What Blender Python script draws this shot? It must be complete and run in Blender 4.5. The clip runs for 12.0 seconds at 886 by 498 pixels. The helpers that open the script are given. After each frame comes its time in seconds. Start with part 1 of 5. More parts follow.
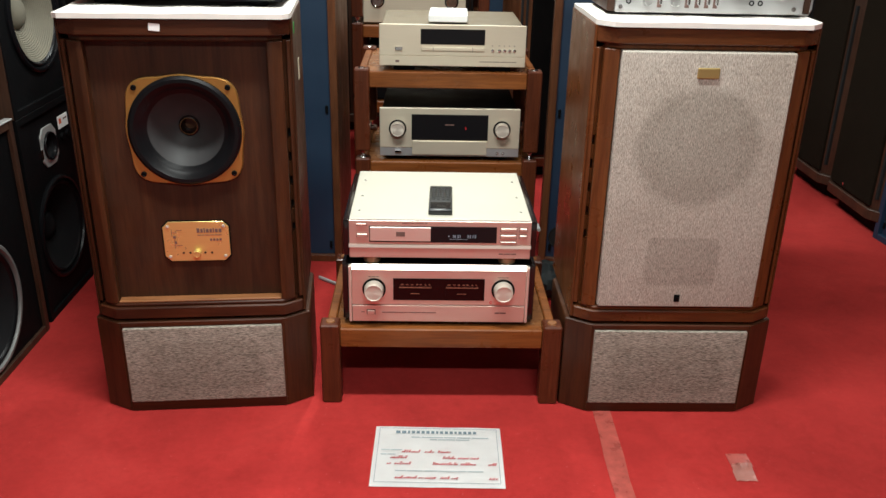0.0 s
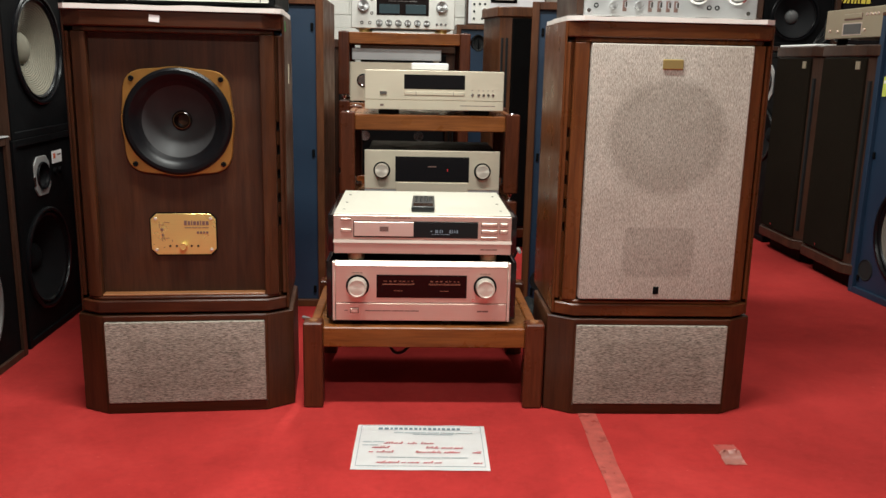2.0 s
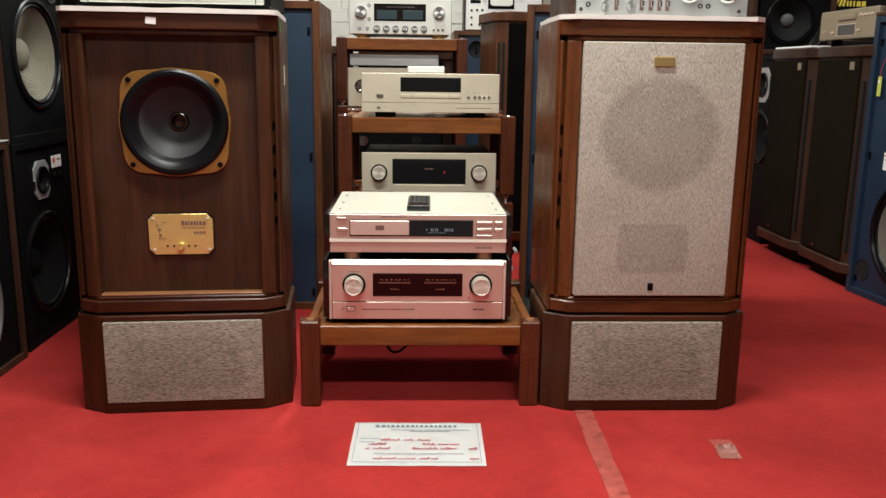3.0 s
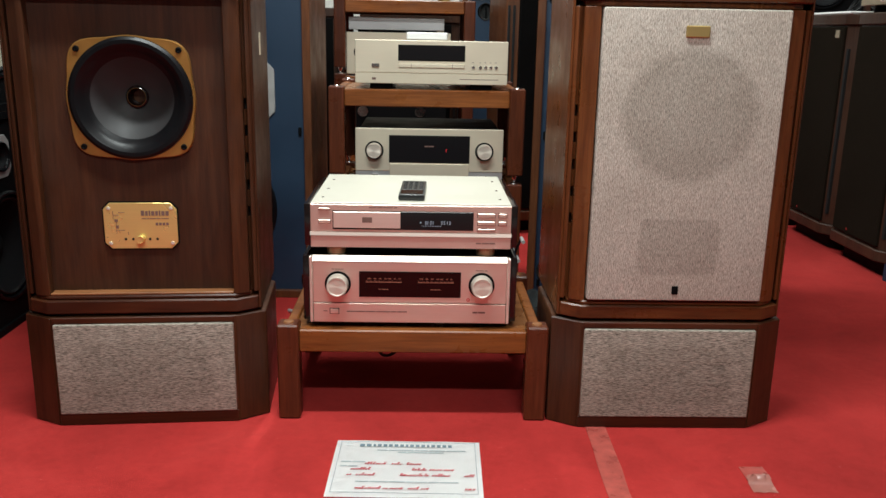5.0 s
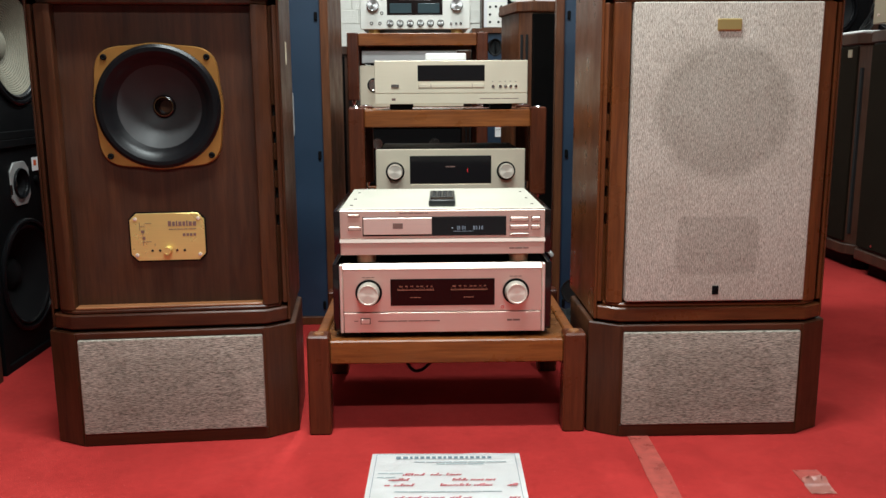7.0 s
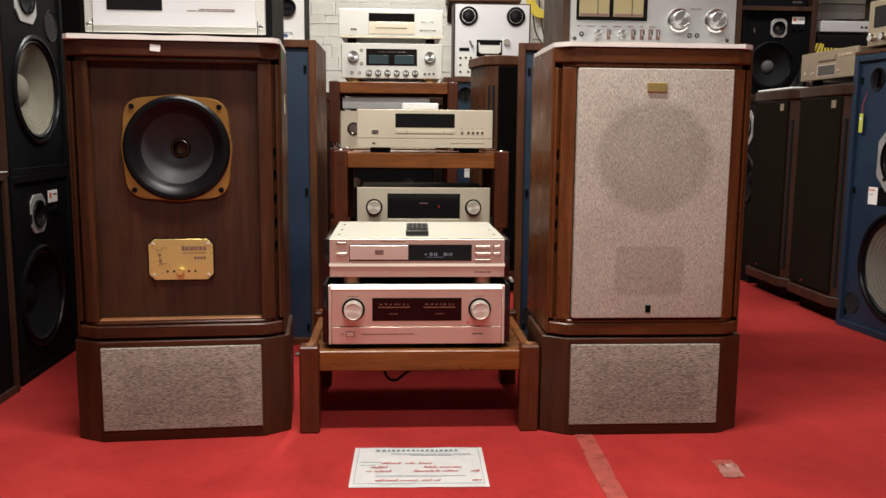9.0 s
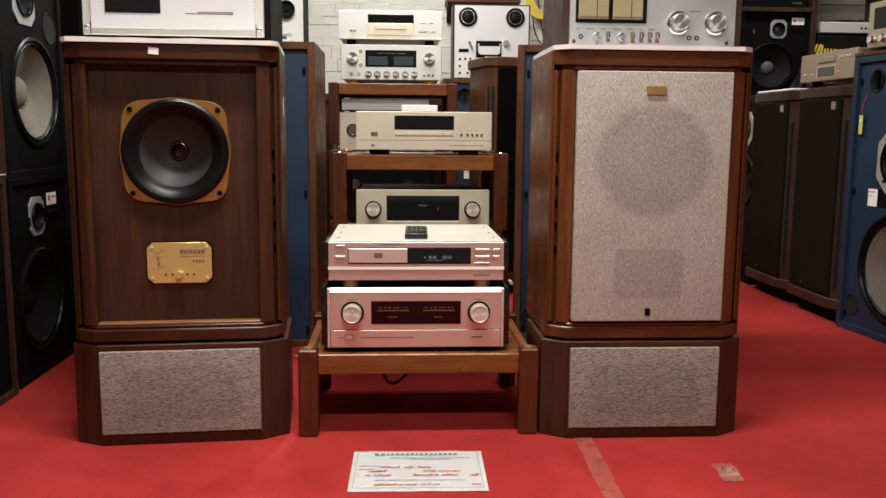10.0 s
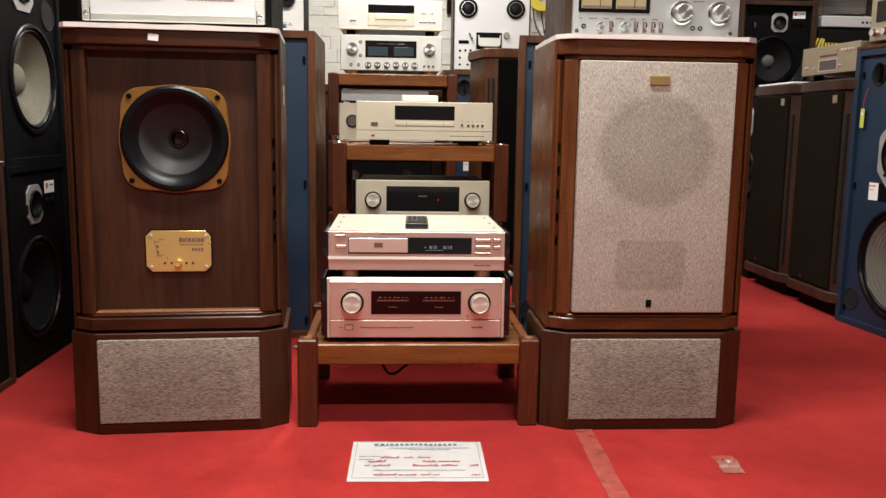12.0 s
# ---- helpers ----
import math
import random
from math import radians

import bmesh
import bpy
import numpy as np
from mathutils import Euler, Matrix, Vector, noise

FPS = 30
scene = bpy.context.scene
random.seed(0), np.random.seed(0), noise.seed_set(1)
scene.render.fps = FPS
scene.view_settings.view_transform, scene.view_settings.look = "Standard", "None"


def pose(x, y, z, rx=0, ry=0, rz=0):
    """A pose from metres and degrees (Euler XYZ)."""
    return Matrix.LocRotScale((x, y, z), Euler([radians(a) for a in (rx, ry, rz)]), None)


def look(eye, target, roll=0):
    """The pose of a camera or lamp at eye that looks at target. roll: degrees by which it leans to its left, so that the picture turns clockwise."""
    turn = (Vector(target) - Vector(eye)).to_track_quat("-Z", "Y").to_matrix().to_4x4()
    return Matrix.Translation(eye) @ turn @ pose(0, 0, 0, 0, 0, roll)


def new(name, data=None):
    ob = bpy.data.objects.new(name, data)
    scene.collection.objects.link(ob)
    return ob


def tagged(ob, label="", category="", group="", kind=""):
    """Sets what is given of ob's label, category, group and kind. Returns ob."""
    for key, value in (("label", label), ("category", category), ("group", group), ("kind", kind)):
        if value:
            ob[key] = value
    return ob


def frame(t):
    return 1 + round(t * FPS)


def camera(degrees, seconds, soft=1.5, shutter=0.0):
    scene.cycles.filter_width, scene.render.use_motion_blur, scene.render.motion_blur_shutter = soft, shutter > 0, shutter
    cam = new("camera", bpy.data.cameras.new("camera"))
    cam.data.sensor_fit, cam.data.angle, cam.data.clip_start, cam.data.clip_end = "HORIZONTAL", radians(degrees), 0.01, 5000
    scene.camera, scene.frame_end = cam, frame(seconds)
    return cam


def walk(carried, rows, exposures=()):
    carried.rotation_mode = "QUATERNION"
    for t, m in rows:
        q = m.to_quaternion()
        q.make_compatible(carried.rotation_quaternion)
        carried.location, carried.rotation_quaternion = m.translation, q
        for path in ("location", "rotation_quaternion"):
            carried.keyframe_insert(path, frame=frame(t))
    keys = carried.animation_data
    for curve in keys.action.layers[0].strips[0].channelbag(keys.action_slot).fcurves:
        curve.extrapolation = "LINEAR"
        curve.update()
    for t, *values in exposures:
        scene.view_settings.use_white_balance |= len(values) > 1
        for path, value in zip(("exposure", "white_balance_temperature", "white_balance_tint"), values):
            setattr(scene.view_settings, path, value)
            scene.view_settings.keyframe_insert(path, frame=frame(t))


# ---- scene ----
cam = camera(55.6, 12.0)
METRES, EYE, TILT, LEAN, TURN = 1.63, 1.258, 0.0, 0.0, -1.5
ROWS = [
    (0.0, 0.0, 0.0, 0.0, 0.48, -23.02, -1.14),
    (0.5, 0.0102, -0.0157, -0.0874, 0.6, -18.52, -0.48),
    (1.0, 0.0053, -0.0379, -0.1959, 0.38, -13.93, -1.01),
    (1.5, -0.004, -0.0794, -0.2197, -0.36, -13.24, -1.31),
    (2.0, 0.0067, -0.1005, -0.2237, -0.66, -12.6, -1.19),
    (2.5, 0.0172, -0.1105, -0.2332, -0.57, -12.1, -1.14),
    (3.0, 0.0178, -0.1134, -0.2399, -0.59, -11.91, -0.72),
    (3.5, 0.0143, -0.1094, -0.246, -0.73, -12.11, -0.63),
    (5.5, 0.072, 0.1499, -0.2182, 2.52, -16.11, -1.44),
    (6.0, 0.0671, 0.1836, -0.2164, 3.75, -16.94, -0.24),
    (6.5, 0.0319, 0.1472, -0.2596, 2.12, -13.96, 0.68),
    (7.0, 0.0018, 0.0633, -0.302, 0.24, -10.63, 0.33),
    (9.0, -0.0049, -0.1328, -0.2911, -1.7, -7.94, -0.49),
    (9.5, -0.0019, -0.1255, -0.2884, -1.71, -8.2, -0.36),
    (10.0, -0.0038, -0.1293, -0.2864, -1.72, -7.95, -0.47),
    (10.5, -0.0063, -0.129, -0.2884, -1.73, -7.82, -0.52),
    (11.0, -0.0078, -0.127, -0.2918, -1.71, -8.02, -0.55),
    (11.5, -0.0086, -0.1248, -0.2927, -1.72, -8.21, -0.74),
    (12.0, -0.0088, -0.1234, -0.2933, -1.85, -8.37, -0.85),
]
PATH = [(t, pose(0, 0, EYE, TILT, LEAN, TURN) @ pose(METRES * x, METRES * y, METRES * z, 90 + pitch, roll, yaw)) for t, x, y, z, yaw, pitch, roll in ROWS]
PATH += [(3.7, look((0.030, -0.178, 0.836), (0.103, 1.777, 0.423), 0.6)), (5.3, look((0.098, 0.182, 0.897), (0.129, 2.110, 0.365), 1.5)),
         (7.2, look((-0.005, 0.041, 0.779), (0.053, 2.010, 0.428), 0.0)), (8.8, look((-0.018, -0.220, 0.783), (0.094, 1.759, 0.515), 0.6))]
walk(cam, sorted(PATH, key=lambda row: row[0]),
     [(0.0, -0.08, 6050, 1), (2.0, -0.04, 6200, 2), (3.5, -0.06, 6250, 2), (5.5, -0.05, 5750, -2), (6.5, 0.08, 5700, -3), (7.2, 0.02, 5800, -1), (9.0, -0.14, 6450, 7), (11.0, -0.15, 6450, 7), (11.5, -0.15, 6450, 7), (12.0, 0.04, 6450, 7)])

# ---- light: ceiling tubes out of view, closed shop room ----
world = bpy.data.worlds.new("shop_world")
world.use_nodes = True
world.node_tree.nodes["Background"].inputs[0].default_value = (0.9, 0.95, 1.0, 1)
world.node_tree.nodes["Background"].inputs[1].default_value = 0.02
scene.world = world
CEIL = 2.7
# x, y, turn, watts
# None in view; third added to brighten the back shelf, fourth to fill fronts.
LIGHTS = [(-0.1, 1.42, 0, 78), (0.0, 3.75, 90, 54), (2.2, 4.1, 0, 22), (0.3, -0.6, 0, 68)]
for lx, ly, turn, power in LIGHTS:
    lamp = bpy.data.lights.new("unseen_tube_light", "AREA")
    lamp.shape, lamp.size, lamp.size_y, lamp.energy = "RECTANGLE", 1.2, 0.14, power
    lamp.color = (1.0, 0.96, 0.9)
    new("unseen_tube_light", lamp).matrix_basis = pose(lx, ly, CEIL - 0.09, 0, 0, turn)


# ---- materials ----
def material(name, rough=0.5, metal=0.0):
    m = bpy.data.materials.new(name)
    m.use_nodes = True
    n = m.node_tree.nodes
    b = n["Principled BSDF"]
    b.inputs["Roughness"].default_value, b.inputs["Metallic"].default_value = rough, metal
    return m, n, m.node_tree.links, b


def coords(n, l, scale):
    c, mp = n.new("ShaderNodeTexCoord"), n.new("ShaderNodeMapping")
    mp.inputs["Scale"].default_value = scale
    l.new(c.outputs["Object"], mp.inputs[0])
    return mp.outputs[0]


def ramp(n, l, fac, stops):
    r = n.new("ShaderNodeValToRGB")
    e = r.color_ramp.elements
    while len(e) < len(stops):
        e.new(0.5)
    for k, (p, c) in zip(e, stops):
        k.position, k.color = p, (*c, 1)
    l.new(fac, r.inputs[0])
    return r.outputs[0]


def noisy(n, l, vec, scale, detail=6.0, rough=0.6, distort=0.0):
    t = n.new("ShaderNodeTexNoise")
    t.inputs["Scale"].default_value, t.inputs["Detail"].default_value = scale, detail
    t.inputs["Roughness"].default_value, t.inputs["Distortion"].default_value = rough, distort
    if vec is not None:
        l.new(vec, t.inputs["Vector"])
    return t.outputs["Fac"]


def mixed(n, l, a, b, fac=0.5, kind="MIX"):
    m = n.new("ShaderNodeMix")
    m.data_type, m.blend_type = "RGBA", kind
    for value, socket in ((fac, m.inputs[0]), (a, m.inputs[6]), (b, m.inputs[7])):
        if isinstance(value, (int, float)):
            socket.default_value = value
        elif isinstance(value, tuple):
            socket.default_value = (*value, 1)
        else:
            l.new(value, socket)
    return m.outputs[2]


def bumped(n, l, b, height, strength, distance=0.001):
    k = n.new("ShaderNodeBump")
    k.inputs["Strength"].default_value, k.inputs["Distance"].default_value = strength, distance
    l.new(height, k.inputs["Height"])
    l.new(k.outputs[0], b.inputs["Normal"])


def wood(name, dark, light, grain=(26, 26, 1.6), rough=0.38, bump=0.15, spec=0.32):
    m, n, l, b = material(name, rough)
    v = coords(n, l, grain)
    fine = noisy(n, l, v, 6.0, 8, 0.65, 0.4)
    broad = noisy(n, l, v, 0.55, 3, 0.5, 1.2)
    mid = tuple((a + c) / 2 for a, c in zip(dark, light))
    col = ramp(n, l, broad, [(0.25, dark), (0.5, mid), (0.75, light)])
    pores = ramp(n, l, fine, [(0.35, (0.55, 0.5, 0.48)), (0.6, (1, 1, 1))])
    col = mixed(n, l, col, pores, 0.8, "MULTIPLY")
    info = n.new("ShaderNodeObjectInfo")
    tone = ramp(n, l, info.outputs["Random"], [(0, (0.86, 0.84, 0.82)), (1, (1, 1, 1))])
    l.new(mixed(n, l, col, tone, 1.0, "MULTIPLY"), b.inputs["Base Color"])
    b.inputs["Specular IOR Level"].default_value = spec
    smear = noisy(n, l, coords(n, l, (5, 5, 5)), 2.0, 4)
    l.new(ramp(n, l, smear, [(0.3, (rough - 0.08,) * 3), (0.7, (rough + 0.14,) * 3)]), b.inputs["Roughness"])
    bumped(n, l, b, fine, bump, 0.0006)
    return m


def plain(name, color, rough=0.5, metal=0.0, vary=0.12, bump=0.05, scale=18.0, spec=0.5):
    m, n, l, b = material(name, rough, metal)
    v = coords(n, l, (1, 1, 1))
    broad, fine = noisy(n, l, v, scale, 5), noisy(n, l, v, scale * 22, 3)
    lo, hi = tuple(c * (1 - vary) for c in color), tuple(min(1, c * (1 + vary * 0.6)) for c in color)
    l.new(ramp(n, l, broad, [(0.3, lo), (0.7, hi)]), b.inputs["Base Color"])
    l.new(ramp(n, l, broad, [(0.3, (max(0.02, rough - 0.06),) * 3), (0.7, (min(1, rough + 0.08),) * 3)]), b.inputs["Roughness"])
    b.inputs["Specular IOR Level"].default_value = spec
    if bump:
        bumped(n, l, b, fine, bump, 0.0005 if bump < 1 else 0.006)
    return m


def brushed(name, color, rough=0.34, stretch=(2, 2, 260), metal=1.0):
    m, n, l, b = material(name, rough, metal)
    streak = noisy(n, l, coords(n, l, stretch), 3.0, 4, 0.7)
    smudge = noisy(n, l, coords(n, l, (9, 9, 9)), 1.0, 4)
    lo = tuple(c * 0.93 for c in color)
    l.new(ramp(n, l, streak, [(0.3, lo), (0.7, color)]), b.inputs["Base Color"])
    l.new(ramp(n, l, smudge, [(0.3, (rough - 0.05,) * 3), (0.75, (rough + 0.09,) * 3)]), b.inputs["Roughness"])
    bumped(n, l, b, streak, 0.06, 0.0003)
    if stretch[0] > 100 and stretch[2] > 100:
        turn = n.new("ShaderNodeTangent")
        turn.direction_type, turn.axis = "RADIAL", "Y"
        l.new(turn.outputs[0], b.inputs["Tangent"])
        b.inputs["Anisotropic"].default_value = 0.85
    return m


def tweed(name, warp, pale, dark, dark_patches=()):
    """Slub cloth: threads of uneven tone along warp, flecks, and darkened patches (x, z, radii, soft, depth, square).
    """
    m, n, l, b = material(name, 0.95)
    long = (1030, 1030, 140) if warp == "z" else (110, 850, 820)
    cross = (300, 850, 1000) if warp == "z" else (900, 950, 520)
    a, c = noisy(n, l, coords(n, l, long), 1.0, 1, 0.5), noisy(n, l, coords(n, l, cross), 1.0, 0, 0.5)
    mid = tuple((p * 0.55 + d * 0.45) for p, d in zip(pale, dark))
    col = ramp(n, l, a, [(0.19, dark), (0.47, mid), (0.75, pale)])
    col = mixed(n, l, col, ramp(n, l, c, [(0.35, (0.6, 0.56, 0.54)), (0.55, (1, 1, 1))]), 0.45, "MULTIPLY")
    thread = n.new("ShaderNodeTexWave")
    thread.bands_direction = "X" if warp == "z" else "Z"
    thread.inputs["Scale"].default_value, thread.inputs["Distortion"].default_value = 75.0, 9.0
    thread.inputs["Detail"].default_value, thread.inputs["Detail Scale"].default_value = 2.0, 0.6
    l.new(coords(n, l, (1, 1, 1)), thread.inputs["Vector"])
    col = mixed(n, l, col, ramp(n, l, thread.outputs["Fac"], [(0.0, (0.60, 0.58, 0.56)), (0.6, (1, 1, 1))]), 0.5, "MULTIPLY")
    slub = noisy(n, l, coords(n, l, (560, 560, 85) if warp == "z" else (60, 560, 620)), 1.0, 1, 0.5)
    col = mixed(n, l, col, ramp(n, l, slub, [(0.58, (0, 0, 0)), (0.75, tuple(0.16 * c for c in pale))]), 1.0, "ADD")
    dirt = noisy(n, l, coords(n, l, (1, 1, 1)), 5.0, 2)
    col = mixed(n, l, col, ramp(n, l, dirt, [(0.3, (0.86, 0.84, 0.82)), (0.6, (1, 1, 1))]), 0.8, "MULTIPLY")
    # Soft patches multiplied into the cloth colour to darken it.
    for x, z, rx, rz, soft, depth, square in dark_patches:
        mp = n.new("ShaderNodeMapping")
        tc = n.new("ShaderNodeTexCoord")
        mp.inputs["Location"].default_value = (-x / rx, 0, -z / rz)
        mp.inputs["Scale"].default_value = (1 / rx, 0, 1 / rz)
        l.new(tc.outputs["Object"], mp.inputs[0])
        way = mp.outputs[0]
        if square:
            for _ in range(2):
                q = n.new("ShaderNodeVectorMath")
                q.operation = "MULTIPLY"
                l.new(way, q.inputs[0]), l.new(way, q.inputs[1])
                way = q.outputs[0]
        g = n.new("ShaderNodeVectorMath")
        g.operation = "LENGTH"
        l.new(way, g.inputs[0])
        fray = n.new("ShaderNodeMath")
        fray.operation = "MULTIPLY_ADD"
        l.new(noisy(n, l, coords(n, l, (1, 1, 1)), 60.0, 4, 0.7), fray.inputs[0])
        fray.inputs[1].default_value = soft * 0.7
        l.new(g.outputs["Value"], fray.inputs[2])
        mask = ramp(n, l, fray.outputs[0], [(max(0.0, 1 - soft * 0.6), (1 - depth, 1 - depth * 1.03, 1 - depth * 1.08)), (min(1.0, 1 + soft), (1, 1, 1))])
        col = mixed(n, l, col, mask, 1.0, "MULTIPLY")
    l.new(col, b.inputs["Base Color"])
    b.inputs["Specular IOR Level"].default_value = 0.04
    bumped(n, l, b, a, 0.5, 0.0010)
    return m


def carpet(name):
    m, n, l, b = material(name, 0.97)
    v = coords(n, l, (1, 1, 1))
    pile, wear, blot = noisy(n, l, v, 520, 3, 0.7), noisy(n, l, v, 2.2, 6, 0.6, 0.6), noisy(n, l, v, 9.0, 5, 0.7)
    col = ramp(n, l, wear, [(0.3, (0.36, 0.026, 0.025)), (0.55, (0.46, 0.034, 0.032)), (0.75, (0.54, 0.049, 0.045))])
    col = mixed(n, l, col, ramp(n, l, blot, [(0.32, (0.82, 0.8, 0.8)), (0.55, (1, 1, 1))]), 0.7, "MULTIPLY")
    col = mixed(n, l, col, ramp(n, l, pile, [(0.3, (0.72, 0.7, 0.7)), (0.65, (1, 1, 1))]), 0.8, "MULTIPLY")
    mottle = noisy(n, l, v, 55, 4, 0.7)
    col = mixed(n, l, col, ramp(n, l, mottle, [(0.3, (0.84, 0.82, 0.82)), (0.6, (1, 1, 1))]), 0.8, "MULTIPLY")
    lint = noisy(n, l, v, 190, 1, 0.5)
    col = mixed(n, l, col, ramp(n, l, lint, [(0.77, (0, 0, 0)), (0.80, (0.25, 0.16, 0.15))]), 1.0, "ADD")
    l.new(col, b.inputs["Base Color"])
    b.inputs["Specular IOR Level"].default_value = 0.08
    b.inputs["Sheen Weight"].default_value = 0.12
    b.inputs["Sheen Tint"].default_value = (1, 0.25, 0.2, 1)
    bumped(n, l, b, pile, 0.6, 0.003)
    return m


def glassy(name, color, rough=0.06):
    m, n, l, b = material(name, rough)
    dust = noisy(n, l, coords(n, l, (1, 1, 1)), 40, 4)
    l.new(ramp(n, l, dust, [(0.3, (rough,) * 3), (0.75, (rough + 0.1,) * 3)]), b.inputs["Roughness"])
    b.inputs["Base Color"].default_value = (*color, 1)
    b.inputs["Specular IOR Level"].default_value = 0.18
    return m


def glowing(name, color, strength):
    m, n, l, b = material(name, 0.4)
    b.inputs["Base Color"].default_value = (*[c * 0.3 for c in color], 1)
    b.inputs["Emission Color"].default_value, b.inputs["Emission Strength"].default_value = (*color, 1), strength
    return m


def clear(name):
    m, n, l, b = material(name, 0.05)
    b.inputs["Transmission Weight"].default_value, b.inputs["IOR"].default_value = 1.0, 1.45
    b.inputs["Base Color"].default_value = (0.95, 0.97, 1, 1)
    return m


WALNUT = wood("walnut", (0.030, 0.0098, 0.0040), (0.084, 0.0295, 0.0105))
WALNUT_BAFFLE = wood("walnut_baffle", (0.026, 0.0088, 0.0038), (0.076, 0.0268, 0.0100), rough=0.5)
CHERRY = wood("cherry", (0.084, 0.025, 0.0080), (0.172, 0.056, 0.016), rough=0.30)
CHERRY_X = wood("cherry_crosswise", (0.070, 0.021, 0.0070), (0.150, 0.049, 0.0145), (1.6, 26, 26), 0.30)
WALNUT_X = wood("walnut_crosswise", (0.030, 0.009, 0.004), (0.086, 0.026, 0.0095), (1.6, 26, 26))
RACK_V = wood("rack_upright_wood", (0.066, 0.0175, 0.008), (0.135, 0.037, 0.0145), rough=0.3)
RACK_X = wood("rack_rail_wood", (0.17, 0.052, 0.012), (0.33, 0.115, 0.030), (1.6, 26, 26), 0.3)
RACK_TOP = wood("rack_shelf_wood", (0.20, 0.075, 0.024), (0.36, 0.15, 0.05), (1.6, 26, 26), 0.25)
OLD_BROWN = wood("old_brown_veneer", (0.030, 0.014, 0.009), (0.070, 0.032, 0.018), rough=0.45)
PALE_EDGE = wood("pale_ledge_wood", (0.20, 0.08, 0.03), (0.34, 0.15, 0.06), (1.6, 26, 26), 0.35)
MONITOR_WOOD = wood("monitor_walnut", (0.066, 0.023, 0.0095), (0.15, 0.056, 0.021), rough=0.4)
DULL_GOLD = plain("dull_gold_foot", (0.36, 0.28, 0.16), 0.45, 0.5, 0.1, 0)
OLD_BRASS = brushed("dull_brass_badge", (0.46, 0.34, 0.13), 0.4, (200, 2, 2), 0.7)
DARK_GOLD = plain("dark_gold", (0.16, 0.10, 0.035), 0.3, 0.8, 0.1, 0)
SILVER_KNOB = brushed("spun_silver_knob", (0.60, 0.60, 0.60), 0.3, (260, 2, 260), 0.88)
PALE_PANEL = brushed("pale_anodised_panel", (0.72, 0.71, 0.73), 0.4, metal=0.3)
BRONZE = brushed("bronze_front", (0.50, 0.42, 0.30), 0.4, metal=0.7)
GREEN = plain("green_sticker", (0.06, 0.45, 0.08), 0.5)
TWEED_BASE = tweed("tweed_stand", "x", (0.56, 0.51, 0.435), (0.028, 0.024, 0.020), ((0.0, 0.133, 0.172, 0.085, 0.8, 0.15, True),))
# Disc and rectangle put the driver and plate behind the cloth into its colour.
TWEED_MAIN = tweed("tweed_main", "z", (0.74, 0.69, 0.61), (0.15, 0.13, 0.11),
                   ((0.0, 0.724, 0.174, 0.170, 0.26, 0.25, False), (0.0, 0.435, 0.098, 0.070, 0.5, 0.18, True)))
DARK_CLOTH = tweed("dark_brown_cloth", "x", (0.018, 0.0135, 0.009), (0.008, 0.006, 0.004))
BLACK_CLOTH = tweed("black_cloth", "x", (0.007, 0.0065, 0.0065), (0.003, 0.003, 0.003))
CARPET = carpet("red_carpet")
CHAMPAGNE = brushed("champagne_front", (0.72, 0.57, 0.49), 0.38, metal=0.7)
CHAMPAGNE_LIP = brushed("champagne_polished_edge", (0.80, 0.66, 0.58), 0.4, metal=0.6)
PALE_GOLD = brushed("pale_gold_front", (0.82, 0.74, 0.58), 0.42, metal=0.6)
# Pale colour stands in for light caught by the champagne metal lid.
PALE_LID = plain("brightened_lid", (0.55, 0.525, 0.44), 0.35, 0.0, 0.02, 0.0, 4.0)
SILVER = brushed("silver_front", (0.62, 0.62, 0.625), 0.38, metal=0.75)
WHITE_SILVER = brushed("white_silver_front", (0.79, 0.78, 0.73), 0.42, metal=0.6)
KNOB = brushed("turned_knob", (0.70, 0.63, 0.54), 0.42, (260, 2, 260), 0.4)
CHROME = plain("chrome", (0.75, 0.75, 0.76), 0.15, 1.0, 0.05, 0)
BRASS = brushed("brass_plate", (0.84, 0.65, 0.24), 0.3, (2, 2, 200), 0.66)
GOLD_RIM = plain("gold_painted_casting", (0.46, 0.23, 0.06), 0.32, 0.7, 0.1, 0.03)
BLACK = plain("black_paint", (0.0035, 0.0035, 0.004), 0.6, spec=0.08)
BLACK_GLOSS = plain("black_lacquer", (0.010, 0.006, 0.006), 0.12, 0, 0.1, 0)
RUBBER = plain("black_rubber", (0.0045, 0.0045, 0.0055), 0.32, 0, 0.1, 0.02, spec=0.2)
CONE = plain("grey_paper_cone", (0.030, 0.029, 0.030), 0.55, 0, 0.12, 0.1, spec=0.25)
CONE_DARK = plain("black_paper_cone", (0.009, 0.009, 0.010), 0.7, 0, 0.15, 0.1, spec=0.12)
CONE_PALE = plain("pale_paper_cone", (0.17, 0.155, 0.115), 0.8, 0, 0.12, 0.1)
CONE_GREY = plain("aged_grey_cone", (0.13, 0.118, 0.095), 0.8, 0, 0.12, 0.1)
# Near-black stands in for the shade inside ports, slots and holes.
HOLE = plain("opening_shade", (0.004, 0.004, 0.004), 0.9, 0, 0.1, 0)
BLUE = plain("blue_baffle_paint", (0.0075, 0.025, 0.055), 0.55, 0, 0.14, 0.12, 6.0)
CAST_GREY = plain("grey_cast_ring", (0.50, 0.50, 0.49), 0.45, 0.5, 0.08, 0.05)
DULL_RING = plain("dull_grey_ring", (0.16, 0.16, 0.155), 0.5, 0.3, 0.1, 0.05)
WINDOW = glassy("smoked_window", (0.010, 0.009, 0.010))
METER_RED = glassy("meter_window", (0.012, 0.003, 0.003), 0.1)
